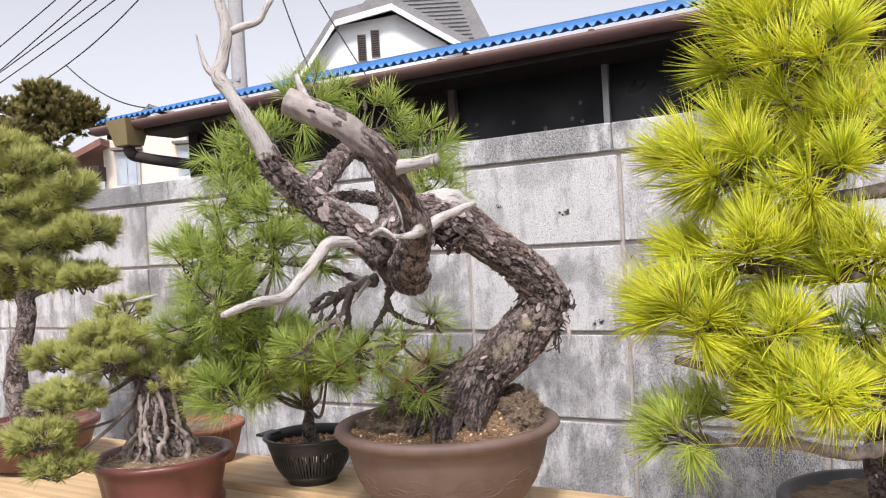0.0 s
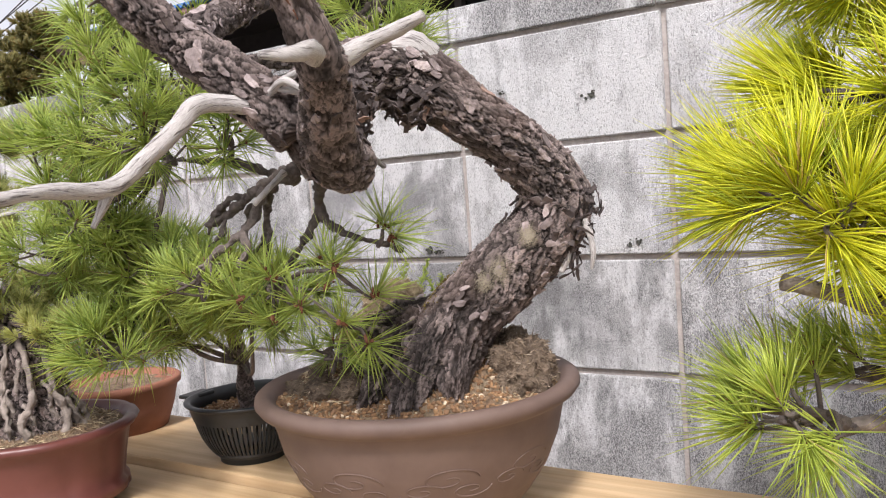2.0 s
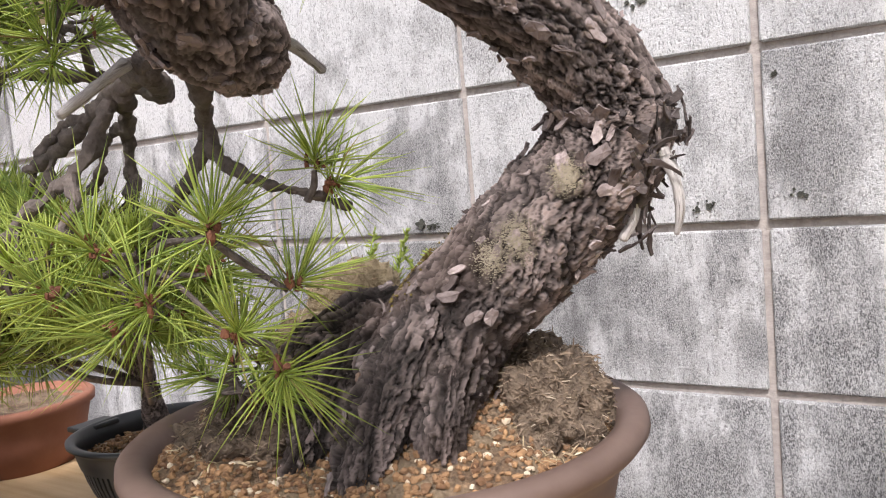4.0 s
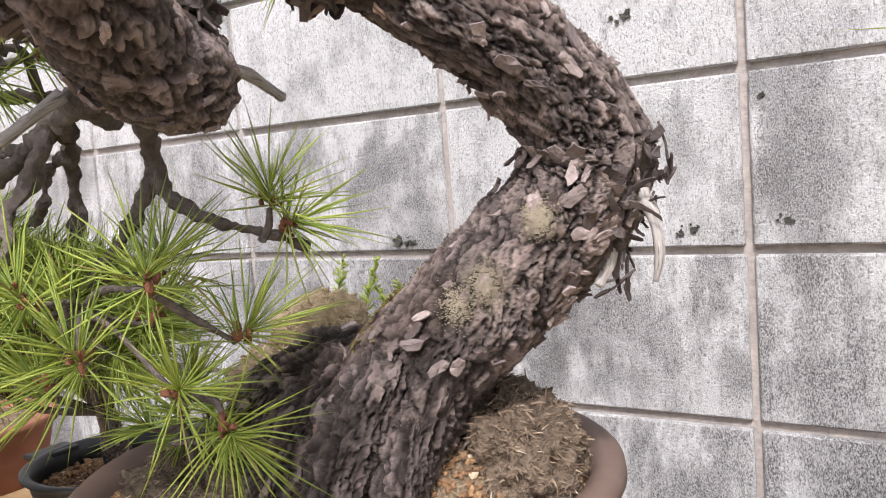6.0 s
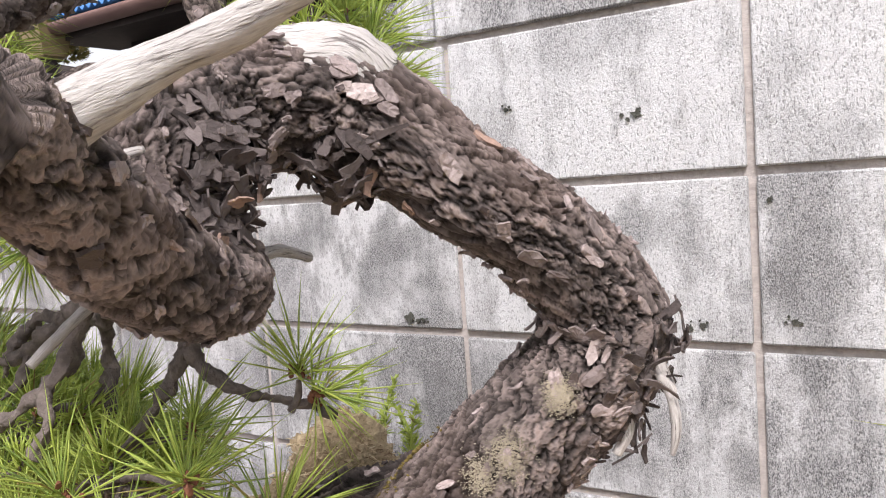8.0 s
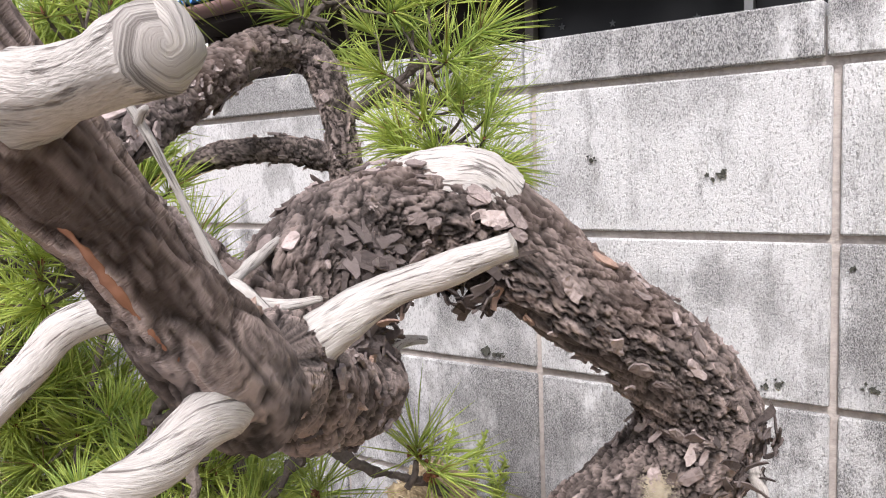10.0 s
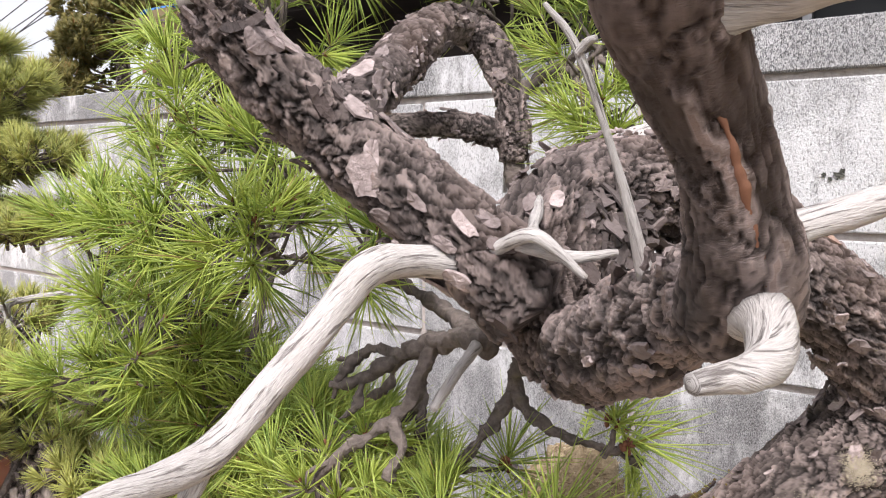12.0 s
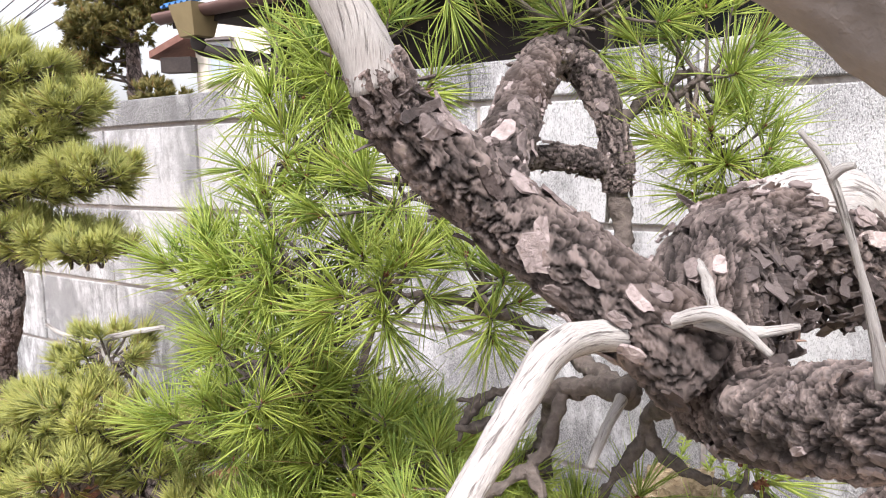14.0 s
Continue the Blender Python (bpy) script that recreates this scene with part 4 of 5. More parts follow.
foliage(bonsai, [
    ((-0.352, -0.470, 1.44), (-0.398, -0.570, 1.500), (0.075, 0.05, 0.045), 13),
    ((-0.350, -0.470, 1.42), (-0.330, -0.440, 1.450), (0.060, 0.04, 0.050), 9),
    ((-0.285, -0.430, 1.370), (-0.244, -0.424, 1.385), (0.060, 0.05, 0.055), 13),
    ((-0.270, -0.425, 1.370), (-0.225, -0.425, 1.315), (0.050, 0.05, 0.040), 10),
    ((-0.430, -0.570, 1.300), (-0.470, -0.600, 1.400), (0.060, 0.06, 0.060), 13),
    ((-0.430, -0.570, 1.300), (-0.530, -0.645, 1.330), (0.060, 0.05, 0.060), 14),
    ((-0.430, -0.570, 1.300), (-0.445, -0.620, 1.275), (0.070, 0.05, 0.055), 13),
    ((-0.470, -0.600, 1.200), (-0.525, -0.665, 1.235), (0.070, 0.06, 0.055), 15),
    ((-0.470, -0.600, 1.200), (-0.400, -0.680, 1.225), (0.055, 0.05, 0.045), 9),
    ((-0.470, -0.600, 1.200), (-0.530, -0.700, 1.150), (0.070, 0.06, 0.050), 14),
    ((-0.400, -0.560, 1.190), (-0.345, -0.625, 1.215), (0.040, 0.03, 0.030), 5),
    ((-0.470, -0.600, 1.200), (-0.545, -0.660, 1.100), (0.060, 0.05, 0.035), 10),
    ((-0.470, -0.600, 1.200), (-0.500, -0.625, 1.075), (0.060, 0.05, 0.035), 9),
    ((-0.470, -0.600, 1.200), (-0.600, -0.690, 1.085), (0.055, 0.05, 0.035), 9),
    ((-0.430, -0.570, 1.300), (-0.590, -0.690, 1.200), (0.050, 0.05, 0.045), 9),
    ((-0.430, -0.570, 1.300), (-0.560, -0.640, 1.400), (0.045, 0.04, 0.035), 7),
], M_NEEDLE, 21, 0.062, 40, 82, 0.00072)
foliage(bonsai, [
    ((-0.300, -0.686, 1.084), (-0.330, -0.690, 1.050), (0.045, 0.04, 0.020), 6),
    ((-0.275, -0.640, 1.040), (-0.255, -0.640, 1.030), (0.045, 0.03, 0.020), 6),
    ((-0.235, -0.585, 0.930), (-0.222, -0.600, 0.962), (0.030, 0.02, 0.020), 5),
    ((-0.335, -0.600, 1.068), (-0.360, -0.640, 1.060), (0.050, 0.04, 0.025), 7),
], M_NEEDLE, 22, 0.048, 42, 70)
# single open tufts on the low hanging twigs
TUFTS = [((-0.160, -0.575, 1.075), (-0.154, -0.572, 1.095), (0.2, -0.1, 1.0)), ((-0.160, -0.572, 1.078), (-0.150, -0.566, 1.084), (0.9, 0.1, 0.2)),
         ((-0.235, -0.650, 1.045), (-0.149, -0.669, 1.060), (0.5, -0.3, 0.8)), ((-0.235, -0.650, 1.045), (-0.154, -0.654, 0.999), (0.5, -0.2, 0.4)),
         ((-0.235, -0.650, 1.045), (-0.173, -0.692, 1.024), (-0.2, -0.5, 0.8)), ((-0.154, -0.654, 0.999), (-0.136, -0.639, 0.980), (0.6, -0.2, -0.2)),
         ((-0.149, -0.669, 1.060), (-0.135, -0.626, 1.024), (0.6, 0.4, 0.6)), ((-0.235, -0.650, 1.045), (-0.205, -0.700, 1.055), (-0.5, -0.4, 0.8)),
         ((-0.275, -0.640, 1.040), (-0.225, -0.680, 1.000), (-0.3, -0.4, 0.7)), ((-0.275, -0.640, 1.040), (-0.225, -0.603, 1.060), (0.2, 0.3, 0.9)),
         ((-0.275, -0.640, 1.040), (-0.185, -0.640, 1.035), (0.1, 0.2, 1.0)), ((-0.275, -0.640, 1.040), (-0.250, -0.700, 1.030), (-0.6, -0.5, 0.6))]
lt = np.random.default_rng(23)
for root_, at_, way_ in TUFTS:
    mid_ = [(root_[i] + at_[i]) / 2 + lt.normal(0, 0.004) for i in range(3)]
    t = tube([(*root_, 0.0026), (*mid_, 0.0022), (*at_, 0.0018)], 6, 8, 0.0008, 90.0, 2.0)
    br = part("branch", to_mesh("branch", t[0], t[1], True, t[2]), M_TWIG, bonsai)
    tagged(part("needles", needle_mesh("needles", [(at_, way_, 46, 0.066, 100, 0.012)], lt, 0.00068, 0.3), M_NEEDLE, br), kind="stuff")
    tagged(part("bud", pebble_mesh("bud", [tuple(at_[i] + way_[i] * 0.006 + lt.normal(0, 0.003) for i in range(3)) for _ in range(9)], lt.uniform(0.0015, 0.0032, 9), lt, 1.3), M_BUD, br, "small red-brown bud"), kind="stuff")

# round pot
prof = [(0.105, 0.0), (0.112, 0.0), (0.118, 0.012), (0.136, 0.030), (0.158, 0.062), (0.173, 0.098), (0.180, 0.128), (0.182, 0.140), (0.188, 0.144), (0.198, 0.149), (0.203, 0.156),
        (0.202, 0.163), (0.197, 0.167), (0.188, 0.167), (0.180, 0.163), (0.176, 0.150), (0.172, 0.110), (0.150, 0.050), (0.02, 0.040)]
v, f = lathe(prof, 96)
v = [Vector(q) + Vector((POT_X, POT_Y, BENCH_Z)) for q in v]
pot = part("pot", to_mesh("pot", v, f), M_POT, bonsai, "round unglazed brown clay pot with a rolled rim")


def pot_radius(z):
    for (r_a, z_a), (r_b, z_b) in zip(prof[2:8], prof[3:9]):
        if z_a <= z <= z_b:
            return r_a + (r_b - r_a) * (z - z_a) / (z_b - z_a)
    return 0.18


for base_a in (-118, -82, -46, -10, -154):
    for dz, da, size, turn in ((0.090, 0, 0.019, 1), (0.075, 9, 0.014, -1), (0.078, -10, 0.013, 1)):
        pts_ = []
        for k in range(26):
            s_ = k / 25
            ph = turn * (s_ * 2.6 * math.pi)
            rad = size * (1 - 0.85 * s_)
            aa = radians(base_a + da) + rad * 1.9 * math.cos(ph) / 0.17
            zz = dz + rad * 0.75 * math.sin(ph)
            rr_ = pot_radius(zz) + 0.0002
            pts_.append((POT_X + rr_ * math.cos(aa), POT_Y + rr_ * math.sin(aa), BENCH_Z + zz, 0.0008 * (1 - 0.4 * s_)))
        t = tube(pts_, 2, 8)
        part("relief_scroll", to_mesh("relief_scroll", t[0], t[1]), M_POT, pot, "embossed cloud scroll")


def soil_height(x, y):
    d = math.hypot(x - POT_X, y - POT_Y) / 0.178
    h = 0.884 + 0.010 * noise.noise(Vector((x * 25, y * 25, 0)))
    for mx, my, mh, mr in ((-0.10, -0.50, 0.045, 0.075), (-0.065, -0.400, 0.050, 0.050), (-0.270, -0.560, 0.050, 0.050), (-0.290, -0.385, 0.115, 0.045), (-0.265, -0.460, 0.080, 0.040)):
        h += mh * math.exp(-((x - mx) ** 2 + (y - my) ** 2) / (mr * mr)) * max(0.0, 1 - d ** 6)
    return h


def disc_grid(cx, cy, radius, n, height):
    verts, faces = [], []
    for i in range(n + 1):
        for k in range(4 * n):
            a = 2 * math.pi * k / (4 * n)
            r = radius * i / n
            x, y = cx + r * math.cos(a), cy + r * math.sin(a)
            verts.append((x, y, height(x, y)))
    for i in range(n):
        for k in range(4 * n):
            a, b = i * 4 * n + k, i * 4 * n + (k + 1) % (4 * n)
            faces.append((a, b, b + 4 * n, a + 4 * n))
    return verts, faces


v, f = disc_grid(POT_X, POT_Y, 0.178, 30, soil_height)
part("soil", to_mesh("soil", v, f), M_SOIL, bonsai, "crumbly brown soil heaped round the roots")
pts = []
for _ in range(5200):
    a, r = rng.uniform(0, 2 * math.pi), 0.176 * math.sqrt(rng.uniform(0.0, 1))
    x, y = POT_X + r * math.cos(a), POT_Y + r * math.sin(a)
    pts.append((x, y, soil_height(x, y) + 0.001))
tagged(part("clay_grit", pebble_mesh("clay_grit", pts, rng.uniform(0.0014, 0.0040, len(pts)), rng), M_GRIT, bonsai, "orange and tan clay granules"), kind="stuff")
pts = []
for mx, my, mr, n in ((-0.270, -0.560, 0.050, 700), (-0.290, -0.385, 0.048, 900), (-0.265, -0.460, 0.045, 600), (-0.065, -0.400, 0.050, 800), (-0.03, -0.47, 0.05, 500)):
    for _ in range(n):
        x, y = mx + rng.normal(0, mr * 0.5), my + rng.normal(0, mr * 0.5)
        if math.hypot(x - POT_X, y - POT_Y) < 0.172:
            pts.append((x, y, soil_height(x, y) + rng.uniform(-0.001, 0.003)))


def strands(places, length, rg):
    """Short matted fibres, each a thin bent strip."""
    verts, faces = [], []
    for p in places:
        d = rg.normal(size=3) * (1, 1, 0.45)
        d /= np.linalg.norm(d)
        s = np.cross(d, rg.normal(size=3))
        s /= np.linalg.norm(s)
        ln, w = length * rg.uniform(0.5, 1.4), length * 0.055 * rg.uniform(0.6, 1.5)
        o = len(verts)
        p = np.array(p)
        for q, k in ((0, 0.7), (0.5, 1.0), (1.0, 0.3)):
            c = p + d * ln * (q - 0.5) + np.array([0, 0, 0.35 * ln * (0.25 - (q - 0.5) ** 2)])
            verts += [c + s * w * k, c - s * w * k, c + np.array([0, 0, w * k])]
        for i in (0, 3):
            for k in range(3):
                faces.append((o + i + k, o + i + (k + 1) % 3, o + i + 3 + (k + 1) % 3, o + i + 3 + k))
    return to_mesh("dry_moss", verts, faces, False)


tagged(part("dry_moss", strands(pts, 0.011, rng), M_FIBRE, bonsai, "matted dry tan moss on the soil"), kind="stuff")


def mound(centre, radii, seed, parent, count, dark=False):
    """A lumpy heap of dry moss with loose fibres; dark: brown and older."""
    c, rad = np.array(centre), np.array(radii)
    bm = bmesh.new()
    bmesh.ops.create_icosphere(bm, subdivisions=5, radius=1.0)
    for v in bm.verts:
        k = 1 + 0.34 * noise.noise(v.co * 2.1 + Vector((seed, 0, 0))) + 0.20 * noise.noise(v.co * 6.0 + Vector((0, seed, 0))) + 0.10 * noise.noise(v.co * 15.0)
        v.co = Vector(c + np.array(v.co) * rad * k)
    for q in bm.faces:
        q.smooth = True
    lr = np.random.default_rng(seed)
    at = [tuple(v.co) for v in bm.verts]
    o = part("moss_mound", bm, M_MOUND_DARK if dark else M_MOUND, parent, "lumpy heap of brown moss" if dark else "lumpy heap of dry tan moss")
    pick = lr.choice(len(at), count)
    tagged(part("moss_fibre", strands([at[i] for i in pick], 0.009, lr), M_FIBRE_DARK if dark else M_FIBRE, o), kind="stuff")


mound((-0.272, -0.408, 0.950), (0.052, 0.045, 0.060), 3, bonsai, 2400)
mound((-0.268, -0.470, 0.925), (0.040, 0.036, 0.050), 4, bonsai, 1100)
mound((-0.085, -0.415, 0.898), (0.048, 0.042, 0.046), 5, bonsai, 2600, True)
mound((-0.255, -0.565, 0.890), (0.058, 0.046, 0.036), 6, bonsai, 2200, True)
mound((-0.056, -0.458, 0.908), (0.040, 0.040, 0.052), 7, bonsai, 2600, True)

# seedlings in the moss
for sx, sy, sz, sd in ((-0.285, -0.372, 0.985, 1), (-0.225, -0.345, 0.960, 2), (-0.240, -0.350, 0.965, 3), (-0.262, -0.362, 0.985, 4)):
    lr = np.random.default_rng(90 + sd)
    top = np.array((sx + lr.normal(0, 0.012) + 0.008, sy + lr.normal(0, 0.01), sz + 0.052))
    t = tube([(sx, sy, sz - 0.05, 0.0012), (*((np.array((sx, sy, sz)) + top) / 2), 0.0009), (*top, 0.0005)], 6, 6)
    o = part("seedling", to_mesh("seedling", t[0], t[1]), M_NEEDLE, bonsai, "feathery green conifer seedling")
    tf = []
    for k in range(46):
        q = np.array((sx, sy, sz - 0.01)) + (top - np.array((sx, sy, sz - 0.01))) * (k / 45)
        dd = lr.normal(size=3) * (1, 1, 0.3) + (0, 0, 0.9)
        tf.append((q, dd, 3, 0.013 * (1.25 - 0.8 * k / 45), 26, 0.003))
    tagged(part("leaf_spray", needle_mesh("leaf_spray", tf, lr, 0.0008), M_NEEDLE, o), kind="stuff")
# lichen on the lower trunk
pts = []
cc, rr_, nn1, nn2 = T_TRUNK[3], T_TRUNK[4], T_TRUNK[6], T_TRUNK[7]
for target, spread_, n in (((-0.010, -0.495, 1.078), 0.006, 1700), ((-0.040, -0.512, 1.040), 0.008, 1500), ((-0.058, -0.515, 1.026), 0.006, 900)):
    for _ in range(n):
        q = np.array(target) + rng.normal(0, spread_, 3) * (0.8, 0.8, 1.0)
        i = int(np.argmin(np.linalg.norm(cc - q, axis=1)))
        d = q - cc[i]
        d /= np.linalg.norm(d)
        pts.append(cc[i] + d * (rr_[i] + 0.0012) + (q - cc[i] - d * (q - cc[i]).dot(d)))
tagged(part("lichen", pebble_mesh("lichen", pts, rng.uniform(0.0003, 0.0008, len(pts)), rng, 0.5), M_LICHEN, bonsai, "crusty cream lichen on the trunk"), kind="stuff")
pts = []
for _ in range(500):
    q = np.array((-0.130, -0.493, 1.008)) + rng.normal(0, 1, 3) * (0.012, 0.012, 0.016)
    i = int(np.argmin(np.linalg.norm(cc - q, axis=1)))
    d = (q - cc[i]) / np.linalg.norm(q - cc[i])
    pts.append(cc[i] + d * (rr_[i] + 0.001))
tagged(part("moss", pebble_mesh("moss", pts, rng.uniform(0.0007, 0.0017, len(pts)), rng, 0.8), M_MOSS, bonsai, "rusty olive moss on the trunk base"), kind="stuff")


# ---- low house behind the wall ----
EAVE_Y, HOUSE_Y = 0.95, 1.40
EAVE_X0, EAVE_X1 = -3.02, 3.2
house = thing("low_house", (-0.4, 1.5, 0), "low dark house with blue corrugated roof and brown gutter", "house")
WIN_X0, WIN_X1, WIN_Z0, WIN_Z1 = -1.22, 2.6, 1.30, 1.965
for xa, xb, za, zb in ((-2.78, WIN_X0, 0.0, 2.05), (WIN_X0, WIN_X1, 0.0, WIN_Z0), (WIN_X0, WIN_X1, WIN_Z1, 2.05), (WIN_X1, 3.1, 0.0, 2.05)):
    part("wall", box_bm((xb - xa, 0.12, zb - za), ((xa + xb) / 2, HOUSE_Y + 0.06, (za + zb) / 2)), M_EAVE, house, "dark stained timber wall")
part("post", box_bm((0.07, 0.07, 2.0), (-2.80, HOUSE_Y - 0.02, 1.0), 0.004), M_EAVE, house)
for x in (-2.78 + 0.06, 3.04):
    part("wall", box_bm((0.12, 1.56, 2.05), (x, HOUSE_Y + 0.92, 1.025)), M_EAVE, house, "dark stained timber wall")
part("wall", box_bm((5.88, 0.12, 2.3), (0.16, HOUSE_Y + 1.74, 1.15)), M_EAVE, house, "dark stained back wall of the house")
# corrugated roof sheet
n = int((EAVE_X1 - EAVE_X0) / 0.008)
verts, faces = [], []
for i in range(n + 1):
    x = EAVE_X0 + (EAVE_X1 - EAVE_X0) * i / n
    w = 0.009 * math.sin(2 * math.pi * x / 0.032 * 0.8)
    for j in range(2):
        for lay in (0.0, -0.003):
            y = EAVE_Y - 0.03 + j * 2.2
            verts.append((x, y, 1.945 + j * 2.2 * math.tan(radians(16.4)) + w + lay))
for i in range(n):
    a = i * 4
    faces += [(a, a + 4, a + 6, a + 2), (a + 1, a + 3, a + 7, a + 5), (a, a + 1, a + 5, a + 4), (a + 2, a + 6, a + 7, a + 3)]
part("roof", to_mesh("roof", verts, faces), M_ROOF_BLUE, house, "blue corrugated plastic roof sheet")
part("soffit", box_bm((EAVE_X1 - EAVE_X0, HOUSE_Y - EAVE_Y, 0.02), ((EAVE_X0 + EAVE_X1) / 2, (HOUSE_Y + EAVE_Y) / 2 + 0.02, 1.915)), M_EAVE, house)
part("fascia", box_bm((EAVE_X1 - EAVE_X0, 0.02, 0.07), ((EAVE_X0 + EAVE_X1) / 2, EAVE_Y + 0.035, 1.895), 0.002), M_EAVE, house)
# half-round gutter
verts, faces = [], []
for x in (EAVE_X0 - 0.03, EAVE_X1):
    for k in range(13):
        a = math.pi * k / 12
        for rr in (0.042, 0.039):
            verts.append((x, EAVE_Y - 0.012 - rr * math.cos(a), 1.915 - rr * 0.95 * math.sin(a)))
for k in range(12):
    a = k * 2
    faces += [(a, a + 2, a + 28, a + 26), (a + 1, a + 27, a + 29, a + 3)]
faces += [(0, 26, 27, 1), (24, 25, 51, 50)]
gutter = part("gutter", to_mesh("gutter", verts, faces), M_GUTTER, house, "brown vinyl gutter")
for k in range(11):
    x = EAVE_X0 + 0.25 + k * 0.6
    part("gutter_bracket", box_bm((0.018, 0.09, 0.006), (x, EAVE_Y - 0.008, 1.919), 0.001), M_GUTTER, gutter)
hv, hf = (
    [(sx * w + -2.80, EAVE_Y - 0.015 + sy * w, z) for w, z in ((0.075, 1.925), (0.070, 1.90), (0.048, 1.80), (0.040, 1.795)) for sx, sy in ((-1, -1), (1, -1), (1, 1), (-1, 1))],
    [(i * 4 + k, i * 4 + (k + 1) % 4, i * 4 + 4 + (k + 1) % 4, i * 4 + 4 + k) for i in range(3) for k in range(4)] + [(12, 13, 14, 15)])
part("hopper", to_mesh("hopper", hv, hf, False), M_HOPPER, house, "ochre metal rain hopper")
t = tube([(-2.80, 0.935, 1.80, 0.028), (-2.795, 0.94, 1.765, 0.028), (-2.74, 1.0, 1.735, 0.027), (-2.25, 1.33, 1.62, 0.027), (-2.22, 1.36, 1.55, 0.027), (-2.22, 1.36, 0.3, 0.027)], 8, 16)
part("downpipe", to_mesh("downpipe", t[0], t[1]), M_EAVE, house, "dark brown slanting downpipe")


# sliding windows
def window_unit(name, xa, xb):
    w = part(name, box_bm((xb - xa, 0.03, 0.035), ((xa + xb) / 2, HOUSE_Y - 0.005, WIN_Z1 - 0.0175), 0.002), M_FRAME, house, "grey-brown framed sliding window with dark glass")
    part("sill", box_bm((xb - xa, 0.06, 0.03), ((xa + xb) / 2, HOUSE_Y - 0.015, WIN_Z0 + 0.015), 0.002), M_FRAME, w)
    for x, mat, ww in ((xa + 0.016, M_FRAME, 0.032), (xb - 0.016, M_FRAME, 0.032)):
        part("jamb", box_bm((ww, 0.032, WIN_Z1 - WIN_Z0 - 0.07), (x, HOUSE_Y - 0.004, (WIN_Z0 + WIN_Z1) / 2), 0.002), mat, w)
    m = (xa + xb) / 2
    part("stile", box_bm((0.026, 0.026, WIN_Z1 - WIN_Z0 - 0.07), (m, HOUSE_Y + 0.004, (WIN_Z0 + WIN_Z1) / 2), 0.002), M_STILE, w, "silver aluminium stile")
    for a, b in ((xa + 0.033, m - 0.014), (m + 0.014, xb - 0.033)):
        part("pane", box_bm((b - a, 0.005, WIN_Z1 - WIN_Z0 - 0.07), ((a + b) / 2, HOUSE_Y + 0.02, (WIN_Z0 + WIN_Z1) / 2)), M_GLASS, w)
        # star stickers on the glass
        ra = random.Random(int(a * 100))
        for _ in range(9):
            cx, cz, r = ra.uniform(a + 0.05, b - 0.03), ra.uniform(1.56, 1.78), ra.uniform(0.010, 0.016)
            v = [(cx, HOUSE_Y + 0.014, cz)] + [(cx + (r if k % 2 == 0 else r * 0.42) * math.cos(math.pi * k / 5 + 0.3), HOUSE_Y + 0.014, cz + (r if k % 2 == 0 else r * 0.42) * math.sin(math.pi * k / 5 + 0.3)) for k in range(10)]
            v += [(x_, y_ + 0.002, z_) for x_, y_, z_ in v]
            f_ = [(0, 1 + k, 1 + (k + 1) % 10) for k in range(10)] + [(1 + k, 12 + k, 12 + (k + 1) % 10, 1 + (k + 1) % 10) for k in range(10)]
            part("sticker", to_mesh("sticker", v, f_, False), M_STICKER, w)


window_unit("window", WIN_X0, 0.22)
window_unit("window", 0.25, 1.50)
window_unit("window", 1.53, WIN_X1)


# ---- houses further off ----
def local_box(name, size, at, mat, parent, base, label="", bevel=0.0):
    bm = box_bm(size, at, bevel)
    bmesh.ops.transform(bm, matrix=base, verts=bm.verts)
    return part(name, bm, mat, parent, label)


def prism(name, outline, depth, mat, parent, base, label=""):
    """An upright outline (x, z) pushed back by depth."""
    k = len(outline)
    v = [base @ Vector((x, 0, z)) for x, z in outline] + [base @ Vector((x, depth, z)) for x, z in outline]
    f = [tuple(range(k)), tuple(range(2 * k - 1, k - 1, -1))] + [(i, (i + 1) % k, k + (i + 1) % k, k + i) for i in range(k)]
    me = to_mesh(name, v, [q[::-1] for q in f], False)
    return part(name, me, mat, parent, label)


def roof_slab(name, a, b, depth, th, mat, parent, base, label=""):
    """A sloping slab whose front edge runs from a to b, (x, z) each, pushed back by depth."""
    (xa, za), (xb, zb) = a, b
    return prism(name, [(xa, za), (xb, zb), (xb, zb + th), (xa, za + th)], depth, mat, parent, base, label)


B = pose(-16.1, 23.3, 0, 0, 0, 30.9)
wh = thing("white_house", (-16.1, 23.3, 0), "two-storey white house with grey shingled gable roof", "house")
ZA = 10.35
prism("wall", [(-3.6, 0), (2.6, 0), (2.6, ZA - 2.0), (2.2, ZA - 1.75), (0.2, ZA - 0.45), (-1.9, ZA - 0.75), (-3.2, ZA - 2.3), (-3.6, ZA - 3.0)], 6.0, M_WHITE_WALL, wh, B, "pale blue-grey clad gable wall")
for a, b, back in (((-4.1, ZA - 3.3), (-3.0, ZA - 2.05), 7), ((-3.02, ZA - 2.05), (-2.0, ZA - 0.62), 7), ((-2.02, ZA - 0.64), (0.1, ZA - 0.15), 7), ((0.08, ZA - 0.17), (2.9, ZA - 1.95), 7)):
    roof_slab("roof", a, b, back, 0.30, M_SLATE, wh, B @ pose(0, -0.45, 0), "grey shingled roof slope")
    roof_slab("bargeboard", (a[0], a[1] - 0.24), (b[0], b[1] - 0.24), 0.12, 0.22, M_TRIM, wh, B @ pose(0, -0.50, 0), "white bargeboard")
